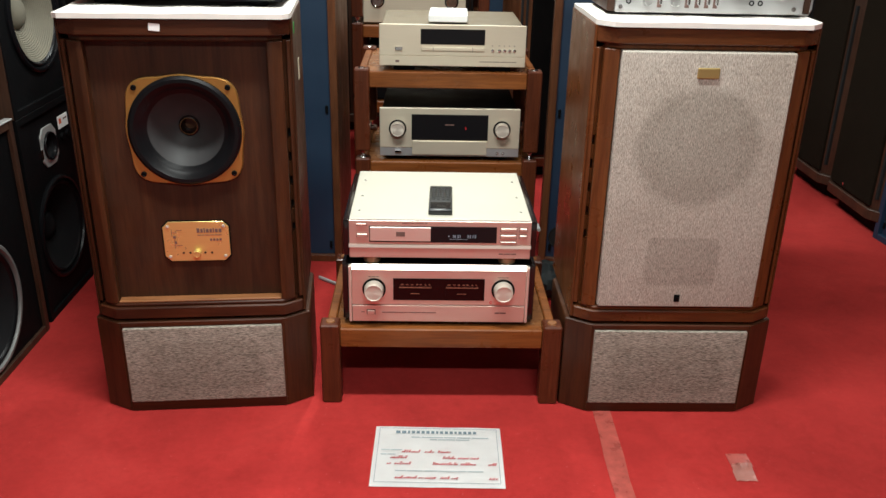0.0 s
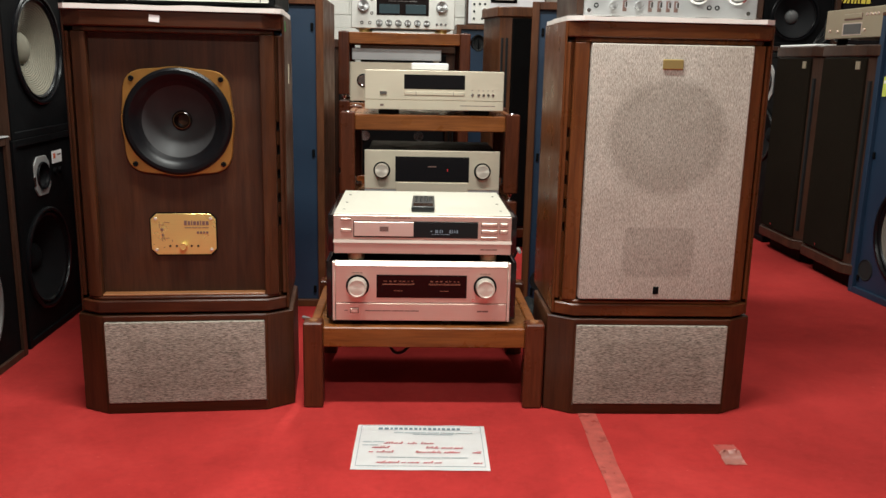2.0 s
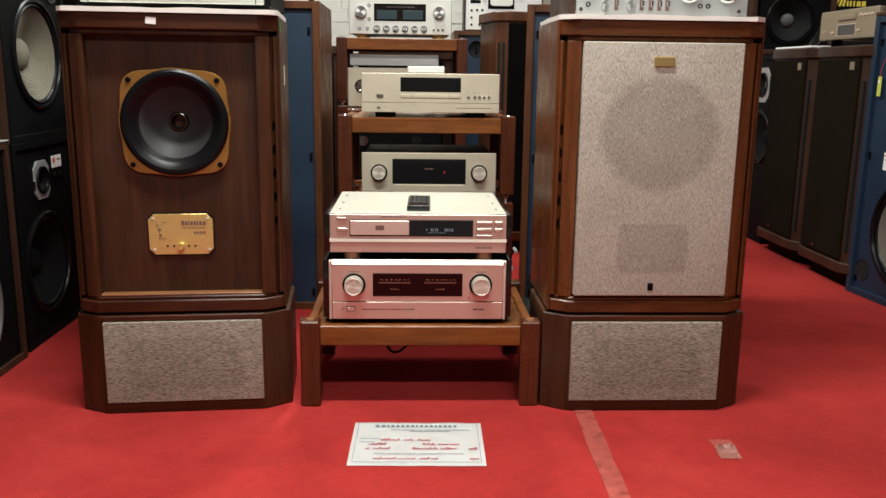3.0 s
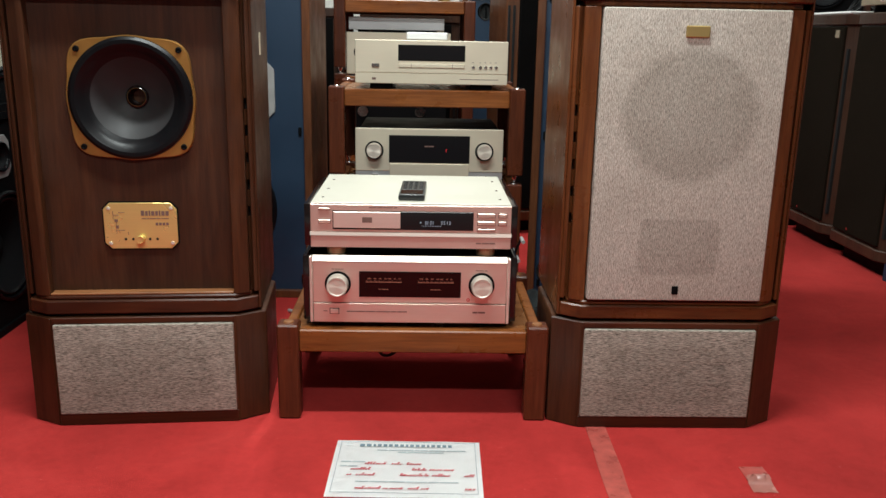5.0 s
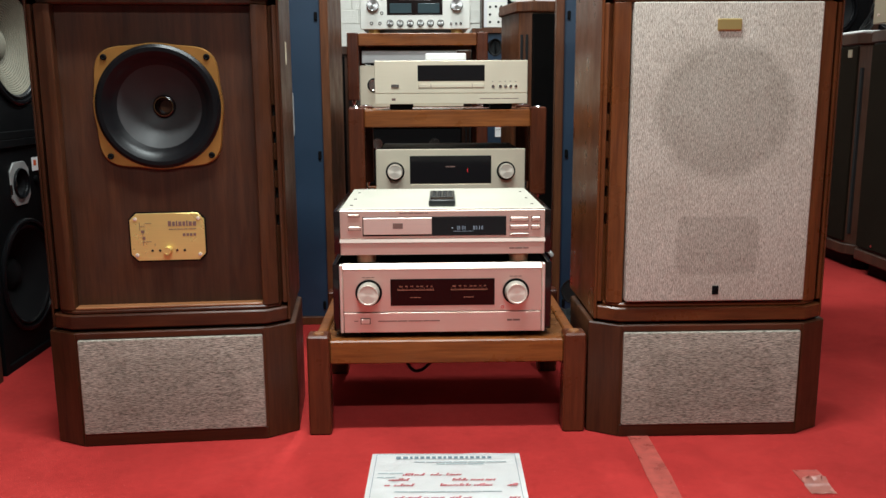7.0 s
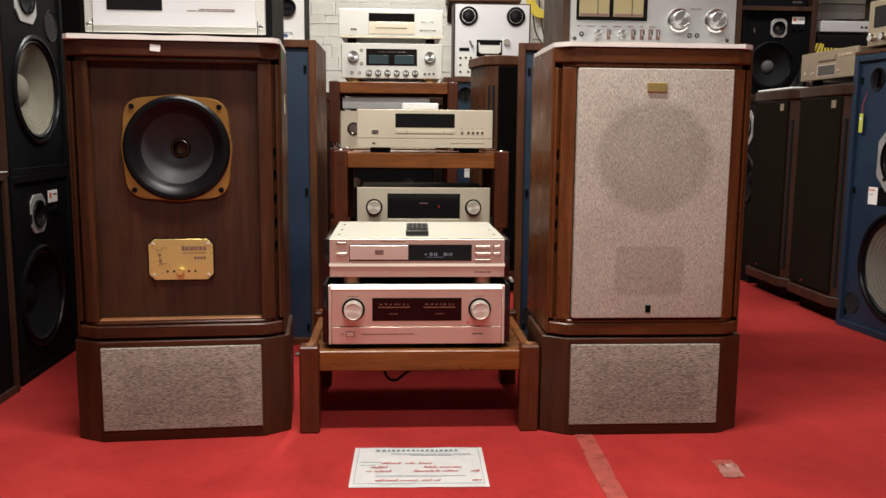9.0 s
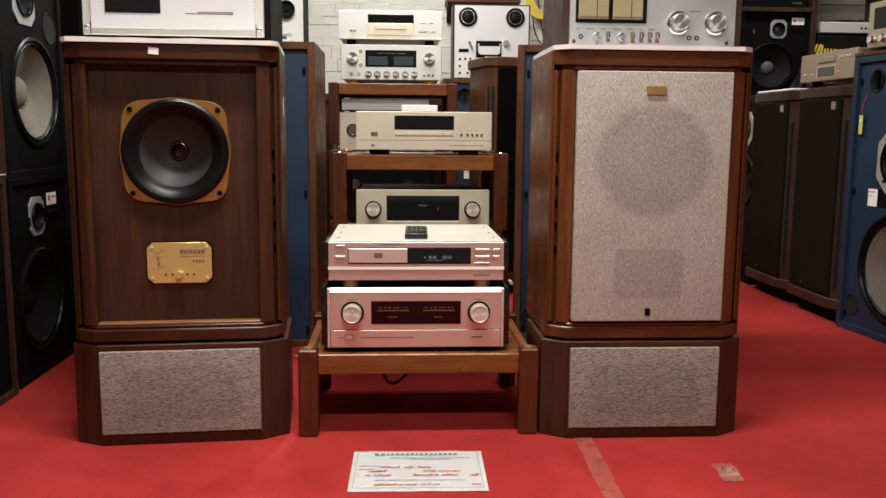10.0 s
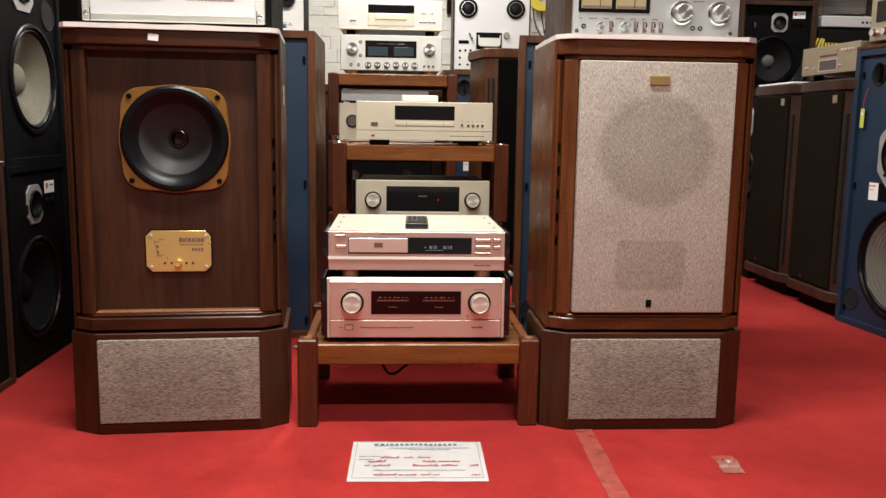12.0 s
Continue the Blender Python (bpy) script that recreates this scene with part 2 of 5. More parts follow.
WHITE_PAINT = plain("white_paint", (0.80, 0.79, 0.76), 0.6, 0, 0.05, 0.1)
PAPER = plain("white_paper", (0.86, 0.86, 0.85), 0.8, 0, 0.03, 0.04)
TOWEL = plain("white_foam_cloth", (0.78, 0.75, 0.70), 0.95, 0, 0.07, 0.4)
INK = plain("blue_grey_print", (0.17, 0.23, 0.27), 0.8, 0, 0.1, 0)
INK_PALE = plain("pale_print", (0.45, 0.50, 0.52), 0.8, 0, 0.1, 0)
RED_INK = plain("red_ink", (0.50, 0.045, 0.06), 0.8, 0, 0.1, 0)
PRINT = plain("engraved_print", (0.16, 0.09, 0.075), 0.6, 0, 0.1, 0)
GLOW_TEXT = glowing("display_segments", (0.75, 0.85, 1.0), 0.22)
GLOW_METER = glowing("meter_scale_light", (1.0, 0.34, 0.22), 0.11)
GLOW_RED = glowing("red_led", (1.0, 0.04, 0.05), 0.5)
GLOW_VU = glowing("lit_meter_face", (0.80, 0.66, 0.34), 0.08)
ORANGE = plain("orange_print", (0.7, 0.12, 0.03), 0.6)
YELLOW = plain("yellow_plastic", (0.72, 0.58, 0.08), 0.5)
LIME = plain("lime_tag", (0.55, 0.62, 0.10), 0.6)
CREAM = plain("cream_laminate", (0.62, 0.57, 0.42), 0.5)
SIDE_WALL = plain("brown_grey_wall", (0.20, 0.18, 0.16), 0.85, 0, 0.12, 0.3, 2.0)
FLOOR_PALE = plain("assumed_pale_floor", (0.42, 0.41, 0.39), 0.35, 0, 0.08, 0.05, 2.0)
WALL = plain("warm_white_wall", (0.70, 0.68, 0.63), 0.85, 0, 0.06, 0.3, 3.0)
BRICKWHITE = plain("white_painted_brick", (0.80, 0.78, 0.72), 0.7, 0, 0.07, 1.0, 7.0)
TAPE = plain("clear_brown_tape", (0.40, 0.080, 0.064), 0.3, 0, 0.35, 0.3, 30.0)
TAPE_PALE = plain("crumpled_tape", (0.62, 0.28, 0.23), 0.25, 0, 0.2, 0.2)
CLEAR = clear("acrylic")
DIFFUSER = glowing("light_diffuser", (1.0, 0.97, 0.92), 3.0)


# ---- mesh helpers: local x right, y back, z up; fronts face -y ----
def part(name, bm, mat, parent=None, label=""):
    me = bpy.data.meshes.new(name)
    bmesh.ops.recalc_face_normals(bm, faces=bm.faces)
    bm.to_mesh(me)
    bm.free()
    me.polygons.foreach_set("use_smooth", [True] * len(me.polygons))
    me.set_sharp_from_angle(angle=radians(25))
    me.materials.append(mat)
    ob = new(name, me)
    ob.parent = parent
    if label:
        ob["label"] = label
    return ob


def thing(name, label, category, m=None, group="", kind=""):
    ob = tagged(new(name), label, category, group, kind)
    ob.empty_display_size = 0.05
    if m is not None:
        ob.matrix_basis = m
    return ob


def box(x0, x1, y0, y1, z0, z1, bevel=0.002, bm=None, seg=1):
    out = bm or bmesh.new()
    r = bmesh.ops.create_cube(out, size=1.0)
    mid = Vector(((x0 + x1) / 2, (y0 + y1) / 2, (z0 + z1) / 2))
    for v in r["verts"]:
        v.co = Vector((v.co.x * (x1 - x0), v.co.y * (y1 - y0), v.co.z * (z1 - z0))) + mid
    if bevel:
        edges = list({e for v in r["verts"] for e in v.link_edges})
        bmesh.ops.bevel(out, geom=edges, offset=bevel, segments=seg, affect="EDGES", profile=0.6)
    return out


def extrude(points, a, b, axis, bevel=0.0, bm=None, a_scale=1.0):
    """A prism over a closed outline: axis 'z' takes (x, y) points, axis 'y' takes (x, z) points, axis 'x' (y, z)."""
    out = bm or bmesh.new()

    def at(p, h):
        return {"z": (p[0], p[1], h), "y": (p[0], h, p[1]), "x": (h, p[0], p[1])}[axis]
    lo, hi = [out.verts.new(at(p, a)) for p in points], [out.verts.new(at(p, b)) for p in points]
    out.faces.new(lo), out.faces.new(hi[::-1])
    edges = []
    for i in range(len(points)):
        j = (i + 1) % len(points)
        out.faces.new((lo[i], hi[i], hi[j], lo[j]))
    if bevel:
        out.edges.ensure_lookup_table()
        edges = list({e for v in lo + hi for e in v.link_edges})
        bmesh.ops.bevel(out, geom=edges, offset=bevel, segments=1, affect="EDGES")
    return out


def lathe(profile, cx, cz, segs=48, bm=None, cy=0.0, sx=1.0):
    """Turns (radius, y) points round an axis along y."""
    out = bm or bmesh.new()
    rings = []
    for r, y in profile:
        if r < 1e-6:
            rings.append([out.verts.new((cx, cy + y, cz))])
        else:
            rings.append([out.verts.new((cx + sx * r * math.cos(2 * math.pi * i / segs), cy + y, cz + r * math.sin(2 * math.pi * i / segs))) for i in range(segs)])
    for p, q in zip(rings, rings[1:]):
        for i in range(segs):
            j = (i + 1) % segs
            vs = [p[i % len(p)], p[j % len(p)], q[j % len(q)], q[i % len(q)]]
            vs = [v for k, v in enumerate(vs) if v not in vs[:k]]
            if len(vs) > 2:
                out.faces.new(vs)
    return out


def lathe_z(profile, cx, cy, segs=24, bm=None):
    out = bm or bmesh.new()
    k = len(out.verts)
    lathe([(r, z) for r, z in profile], 0, 0, segs, out)
    out.verts.ensure_lookup_table()
    for v in list(out.verts)[k:]:
        x, y, z = v.co
        v.co = (cx + x, cy + z, y)
    return out


def tube(points, r, segs=8, bm=None):
    """A bent round cable or rod through the points, smoothed."""
    pts = [Vector(p) for p in points]
    fine = []
    for i in range(len(pts) - 1):
        a, b, c, d = pts[max(i - 1, 0)], pts[i], pts[i + 1], pts[min(i + 2, len(pts) - 1)]
        for k in range(6):
            t = k / 6
            fine.append(0.5 * ((2 * b) + (c - a) * t + (2 * a - 5 * b + 4 * c - d) * t * t + (3 * b - a - 3 * c + d) * t ** 3))
    fine.append(pts[-1])
    out = bm or bmesh.new()
    rings = []
    for i, p in enumerate(fine):
        way = (fine[min(i + 1, len(fine) - 1)] - fine[max(i - 1, 0)]).normalized()
        side = way.cross(Vector((0.13, 0.27, 0.95))).normalized()
        up = side.cross(way)
        rings.append([out.verts.new(p + r * (side * math.cos(2 * math.pi * k / segs) + up * math.sin(2 * math.pi * k / segs))) for k in range(segs)])
    for p, q in zip(rings, rings[1:]):
        for k in range(segs):
            out.faces.new((p[k], p[(k + 1) % segs], q[(k + 1) % segs], q[k]))
    out.faces.new(rings[0][::-1]), out.faces.new(rings[-1])
    return out


def knob(name, parent, x, z, y, r, depth, mat, groove=True, label=""):
    prof = [(r * 1.02, y), (r, y - depth * 0.25), (r * 0.97, y - depth * 0.9), (r * 0.9, y - depth), (r * 0.82, y - depth), (r * 0.78, y - depth * 0.96), (0, y - depth * 0.96)]
    ob = part(name, lathe(prof, x, z, 40), mat, parent, label)
    if groove:
        part("collar", lathe([(r * 1.02, y), (r * 1.22, y), (r * 1.22, y - 0.0025), (r * 1.02, y - 0.0025)], x, z, 40), BLACK, ob)
    return ob


def bars(name, parent, x0, x1, z, h, y, mat, counts, seed, gap=0.25):
    """Unreadable small print as short bars in one line, each word a run."""
    rnd = random.Random(seed)
    bm = bmesh.new()
    w = (x1 - x0) / sum(counts)
    x = x0
    for c in counts:
        box(x, x + w * (c - gap - 0.2 * rnd.random()), y - 0.0006, y + 0.001, z - h / 2, z + h / 2, 0, bm)
        x += w * c
    return part(name, bm, mat, parent)


def driver(parent, x, z, r, y=0.0, cone=CONE_DARK, rim=RUBBER, cap=0.3, depth=0.3, name="woofer", ribs=0, cap_mat=None, ring=None):
    """A cone driver: rim, roll surround, cone and dust cap."""
    base = ring or RUBBER
    ob = part(name, lathe([(r, y + 0.002), (r, y - 0.006), (r * 0.97, y - 0.010), (r * 0.93, y - 0.010), (r * 0.91, y - 0.002), (r * 0.91, y + 0.012)], x, z, 56), base, parent)
    s = [(r * (0.91 - 0.09 * k / 8), y - 0.008 * math.sin(math.pi * k / 8) + 0.002) for k in range(9)]
    part("surround", lathe(s, x, z, 56), rim, ob)
    c0, c1 = r * 0.82, r * cap
    steps = max(8, ribs * 4)
    prof = []
    for k in range(steps + 1):
        t = k / steps
        prof.append((c0 + (c1 - c0) * t, y + 0.002 + r * depth * (t ** 0.85) + (0.0009 * math.sin(2 * math.pi * ribs * t) if ribs else 0)))
    prof += [(c1, prof[-1][1] + 0.004)]
    part("cone", lathe(prof, x, z, 56), cone, ob)
    yc = prof[-1][1]
    dome = [(c1 * 1.02 * math.cos(a), yc - 0.002 - c1 * 0.55 * math.sin(a)) for a in [math.pi / 2 * k / 7 for k in range(7)]] + [(0, yc - 0.002 - c1 * 0.55)]
    part("dust_cap", lathe(dome, x, z, 32), cap_mat or cone, ob)
    return ob


def octagon(w, h, c):
    return [(-w + c, -h), (w - c, -h), (w, -h + c), (w, h - c), (w - c, h), (-w + c, h), (-w, h - c), (-w, -h + c)]


def holed(x0, x1, z0, z1, cx, cz, r, y0, y1, bm=None):
    """A board from y0 to y1 with one round opening."""
    out = bm or bmesh.new()
    angles = sorted([2 * math.pi * i / 48 for i in range(48)] + [math.atan2(z - cz, x - cx) % (2 * math.pi) for x in (x0, x1) for z in (z0, z1)])
    rows = []
    for a in angles:
        c, s = math.cos(a), math.sin(a)
        t = min([((x1 if c > 0 else x0) - cx) / c if abs(c) > 1e-9 else 9, ((z1 if s > 0 else z0) - cz) / s if abs(s) > 1e-9 else 9])
        rows.append([out.verts.new((cx + t * c, y0, cz + t * s)), out.verts.new((cx + r * c, y0, cz + r * s)), out.verts.new((cx + r * c, y1, cz + r * s)), out.verts.new((cx + t * c, y1, cz + t * s))])
    for i in range(len(rows)):
        p, q = rows[i], rows[(i + 1) % len(rows)]
        for k in range(4):
            out.faces.new((p[k], p[(k + 1) % 4], q[(k + 1) % 4], q[k]))
    return out


def oct_ring(cx, cz, w, h, c, r, y0, y1):
    """An eight-sided cast plate with a round opening."""
    bm = bmesh.new()
    rows = []
    for k in range(64):
        a = 2 * math.pi * k / 64
        u, v = math.cos(a), math.sin(a)
        t = min(w / max(abs(u), 1e-6), h / max(abs(v), 1e-6), (w + h - c) / (abs(u) + abs(v)))
        rows.append([bm.verts.new((cx + t * u, y1, cz + t * v)), bm.verts.new((cx + t * u, y0 + 0.001, cz + t * v)), bm.verts.new((cx + (t - 0.001) * u, y0, cz + (t - 0.001) * v)), bm.verts.new((cx + r * u, y0, cz + r * v)), bm.verts.new((cx + r * u, y1, cz + r * v))])
    for k in range(64):
        p, q = rows[k], rows[(k + 1) % 64]
        for i in range(5):
            bm.faces.new((p[i], p[(i + 1) % 5], q[(i + 1) % 5], q[i]))
    return bm


def shell(ob, mat, w, h, d, t, z0=0.0, y0=0.0):
    """The boards of a cabinet that is open in front, each a part."""
    for sx in (-1, 1):
        part("side_board", box(sx * (w / 2 - t / 2) - t / 2, sx * (w / 2 - t / 2) + t / 2, y0, y0 + d, z0, z0 + h, 0.0015), mat, ob)
    part("top_board", box(-w / 2 + t, w / 2 - t, y0 + 0.001, y0 + d, z0 + h - t, z0 + h, 0.0015), mat, ob)
    part("bottom_board", box(-w / 2 + t, w / 2 - t, y0 + 0.001, y0 + d, z0, z0 + t, 0.0015), mat, ob)
    part("back_board", box(-w / 2 + t, w / 2 - t, y0 + d - t, y0 + d - 0.001, z0 + t, z0 + h - t, 0), mat, ob)


# ---- room ----
X0, X1, Y0, Y1 = -3.2, 3.6, -3.0, 5.25


def setting(name, bm, mat, label, category):
    return tagged(part(name, bm, mat), label, category, "", "structure")


setting("floor", box(X0, X1, -0.2, Y1, -0.06, 0.0, 0), CARPET, "red needle-felt carpet floor, worn and stained", "floor")
# Pale floor added out of view; it tempers red bounce and brass reflections.
setting("floor_unseen", box(X0, X1, Y0, -0.2, -0.06, -0.004, 0), FLOOR_PALE, "assumed pale grey floor out of view, added to cut red bounce", "floor")
setting("ceiling", box(X0, X1, Y0, Y1, CEIL, CEIL + 0.1, 0), WALL, "plain white ceiling over the shop", "ceiling")
wall_north = setting("wall_north", box(X0, X1, Y1, Y1 + 0.15, -0.06, CEIL, 0), BRICKWHITE, "white brick-faced back wall", "wall")
# Unseen walls close the room; their dark colour is set to cut bounce light.
setting("wall_south", box(X0, X1, Y0 - 0.15, Y0, -0.06, CEIL, 0), SIDE_WALL, "unseen wall behind the aisle, brown-grey to cut bounce light", "wall")
setting("wall_west", box(X0 - 0.15, X0, Y0, Y1, -0.06, CEIL, 0), SIDE_WALL, "unseen side wall, brown-grey to cut bounce light", "wall")
setting("wall_east", box(X1, X1 + 0.15, Y0, Y1, -0.06, CEIL, 0), SIDE_WALL, "unseen side wall, brown-grey to cut bounce light", "wall")
for lx, ly, turn, power in LIGHTS:
    lt = thing("unseen_ceiling_light", "unseen ceiling tube light with assumed milky diffuser", "light", pose(lx, ly, CEIL, 0, 0, turn), "ceiling lights")
    part("frame", box(-0.64, 0.64, -0.1, 0.1, -0.05, 0.0, 0.004), WHITE_PAINT, lt)
    part("diffuser", box(-0.6, 0.6, -0.07, 0.07, -0.07, -0.0502, 0.004), DIFFUSER, lt)


# ---- the pair of large chamfered cabinets on fabric-fronted stands ----
def cabinet_plan(half, flat, ch, straight, back, depth, inset=0.0):
    return [(-flat, inset), (flat, inset), (half - inset, ch + inset * 0.5), (half - inset, straight), (back, depth), (-back, depth), (-half + inset, straight), (-half + inset, ch + inset * 0.5)]


def stand(m, wood_v, wood_x):
    ob = thing("speaker_stand", "low chamfered walnut speaker stand with beige tweed front panel", "speaker stand", m, "speaker stands")
    body = extrude(cabinet_plan(0.265, 0.200, 0.038, 0.27, 0.205, 0.335), 0.0, 0.259, "z", 0.002)
    part("body", body, wood_v, ob)
    for s in (-1, 1):
        part("corner_panel", extrude([(s * 0.2015, -0.0015), (s * 0.2655, 0.036), (s * 0.2655, 0.05), (s * 0.2015, 0.02)], 0.002, 0.2575, "z", 0.001), wood_v, ob)
    part("bottom_rail", box(-0.199, 0.199, -0.003, 0.01, 0.001, 0.029, 0.0015), wood_x, ob)
    part("top_rail", box(-0.199, 0.199, -0.003, 0.01, 0.2445, 0.2585, 0.0015), wood_x, ob)
    part("fabric_panel", box(-0.1955, 0.1955, -0.009, 0.004, 0.030, 0.2435, 0.004, seg=3), TWEED_BASE, ob, "beige and brown woven tweed")
    return ob


def cabinet(m, wood_v, wood_x, grille, label):
    """Chamfered cabinet, 0.74 m tall, with port slots in the front corners; it sits at z 0.262."""
    ob = thing("loudspeaker", label, "loudspeaker", m, "large loudspeakers")
    part("plinth", extrude(cabinet_plan(0.232, 0.19, 0.025, 0.25, 0.19, 0.31, 0.012), 0.2592, 0.266, "z"), BLACK, ob)
    low = extrude(cabinet_plan(0.2505, 0.206, 0.0277, 0.337, 0.25, 0.338), 0.266, 0.2975, "z", 0.003)
    part("bottom_moulding", low, wood_x, ob)
    part("bottom_bead", extrude(cabinet_plan(0.242, 0.202, 0.027, 0.262, 0.198, 0.325, 0.006), 0.2973, 0.307, "z", 0.003), wood_x, ob)
    top = extrude(cabinet_plan(0.2505, 0.206, 0.0277, 0.337, 0.25, 0.338), 0.957, 0.994, "z", 0.003)
    part("top_moulding", top, wood_x, ob)
    part("cove", extrude(cabinet_plan(0.242, 0.200, 0.027, 0.262, 0.198, 0.325, 0.010), 0.944, 0.958, "z", 0.003), wood_v, ob)
    part("back_body", extrude([(-0.2, 0.10), (0.2, 0.10), (0.226, 0.12), (0.2488, 0.13), (0.2488, 0.334), (-0.2488, 0.334), (-0.2488, 0.13), (-0.226, 0.12)], 0.306, 0.946, "z", 0.0), wood_v, ob)
    for s in (-1, 1):
        part("side_panel", extrude([(s * 0.2507, 0.0283), (s * 0.2557, 0.0318), (s * 0.2557, 0.338), (s * 0.2507, 0.338)], 0.2662, 0.9935, "z", 0.001), wood_v, ob)
        part("corner_pillar", extrude([(s * 0.2405, 0.0272), (s * 0.2440, 0.0275), (s * 0.2505, 0.0315), (s * 0.2505, 0.0640), (s * 0.2405, 0.0640)], 0.3065, 0.9445, "z", 0.001), wood_v, ob)
        part("front_post", extrude([(s * 0.1985, 0.009), (s * 0.2105, 0.009), (s * 0.2325, 0.0190), (s * 0.2325, 0.06), (s * 0.1985, 0.06)], 0.3065, 0.9445, "z", 0.0015), wood_v, ob)
        slots = [0.49, 0.55, 0.61, 0.67, 0.728]
        cuts = [0.3065] + [e for z in slots for e in (z - 0.012, z + 0.012)] + [0.9445]
        for a, b in zip(cuts[::2], cuts[1::2]):
            part("port_strip", extrude([(s * 0.2326, 0.039), (s * 0.2404, 0.043), (s * 0.2404, 0.0595), (s * 0.2326, 0.0595)], a, b, "z"), wood_v, ob)
        part("port_cavity", box(s * 0.2365 - 0.0038, s * 0.2365 + 0.0038, 0.0605, 0.09, 0.47, 0.75, 0), HOLE, ob)
    if grille:
        g = part("grille", box(-0.196, 0.196, -0.006, 0.03, 0.3125, 0.943, 0.005, seg=3), TWEED_MAIN, ob, "beige woven tweed, driver behind it painted in as a faint darker disc")
        part("name_badge", box(-0.025, 0.025, -0.0105, -0.0045, 0.885, 0.909, 0.002), OLD_BRASS, g, "small dull brass badge")
        part("grille_lock", box(-0.007, 0.007, -0.0085, -0.005, 0.328, 0.347, 0.001), BLACK, g, "black keyhole")
        part("lock_stud", lathe([(0.003, -0.0085), (0.003, -0.011), (0, -0.011)], 0, 0.34, 12), BLACK, g)
        return ob
    baffle = part("baffle", holed(-0.1985, 0.1985, 0.3075, 0.9435, 0.0, 0.737, 0.128, 0.036, 0.056), WALNUT_BAFFLE, ob)
    part("ledge", box(-0.1975, 0.1975, 0.008, 0.0355, 0.3072, 0.3125, 0.0015), PALE_EDGE, ob, "paler wooden ledge")
    # round driver with a gold cast frame
    cz, fr = 0.737, []
    for k in range(96):
        a = 2 * math.pi * k / 96
        r = 0.1335 + 0.0245 * abs(math.sin(2 * a)) ** 4.6
        fr.append((r * math.cos(a) * 1.0, r * math.sin(a) * 0.985))
    bm = bmesh.new()
    rings = []
    for y, sc in ((0.036, 1.0), (0.029, 1.0), (0.026, 0.985)):
        rings.append([bm.verts.new((x * sc, y, cz + z * sc)) for x, z in fr])
    for y, r in ((0.026, 0.129), (0.040, 0.126)):
        rings.append([bm.verts.new((r * math.cos(2 * math.pi * k / 96), y, cz + r * math.sin(2 * math.pi * k / 96))) for k in range(96)])
    for p, q in zip(rings, rings[1:]):
        for k in range(96):
            bm.faces.new((p[k], p[(k + 1) % 96], q[(k + 1) % 96], q[k]))
    frame_ob = part("driver_frame", bm, GOLD_RIM, ob, "gold-painted cast frame with four bolts")
    for sx in (-1, 1):
        for sz in (-1, 1):
            x, z = sx * 0.104, cz + sz * 0.102
            part("bolt", lathe([(0.0065, 0.027), (0.0065, 0.023), (0.004, 0.022), (0.003, 0.0235), (0, 0.0235)], x, z, 16), BLACK, frame_ob)
    part("surround", lathe([(0.1295, 0.030), (0.128, 0.022), (0.122, 0.0175), (0.114, 0.0175), (0.107, 0.0215), (0.101, 0.0270), (0.096, 0.0315), (0.0915, 0.0335), (0.087, 0.036)], 0, cz, 72), RUBBER, ob, "black rubber roll surround")
    part("cone", lathe([(0.088, 0.036), (0.085, 0.0385), (0.076, 0.048), (0.062, 0.059), (0.045, 0.071), (0.030, 0.078), (0.024, 0.081)], 0, cz, 72), CONE, ob, "grey paper cone")
    part("horn_throat", lathe([(0.025, 0.081), (0.022, 0.074), (0.0195, 0.073), (0.0175, 0.076), (0.014, 0.095), (0.010, 0.11), (0.0, 0.11)], 0, cz, 40), BLACK_GLOSS, ob)
    part("throat_ring", lathe([(0.0205, 0.0745), (0.0200, 0.0722), (0.0190, 0.0722), (0.0186, 0.0750)], 0, cz, 40), DARK_GOLD, ob)
    # brass control plate
    pz = 0.4595
    part("plate_border", extrude([(x, z + pz) for x, z in octagon(0.0815, 0.0545, 0.015)], 0.0345, 0.037, "y"), BLACK, ob)
    pl = part("control_plate", extrude([(x, z + pz) for x, z in octagon(0.0785, 0.0515, 0.014)], 0.0315, 0.0344, "y", 0.0006), BRASS, ob, "polished brass control plate with dark engraving")
    for sx in (-1, 1):
        for sz in (-1, 1):
            part("screw", lathe([(0.0042, 0.0316), (0.0038, 0.0295), (0.001, 0.029), (0, 0.0298)], sx * 0.0665, pz + sz * 0.0395, 14), KNOB, pl)
    bm = bmesh.new()
    x = 0.002
    for w, h in zip((6, 5, 3, 6, 5, 3, 6, 6), (9, 8, 9, 8, 8, 9, 8, 8)):
        box(x, x + w * 0.00115, 0.0308, 0.0318, pz + 0.023, pz + 0.023 + h * 0.00125, 0, bm)
        x += w * 0.00115 + 0.0019
    part("engraved_name", bm, PRINT, pl)
    bars("engraved_lines", pl, 0.003, 0.062, pz + 0.0165, 0.0016, 0.0315, PRINT, (3, 2, 4, 3, 5), 3)
    bars("engraved_maker", pl, 0.032, 0.062, pz + 0.004, 0.006, 0.0315, PRINT, (2, 2, 2, 2), 4, 0.5)
    bm = bmesh.new()
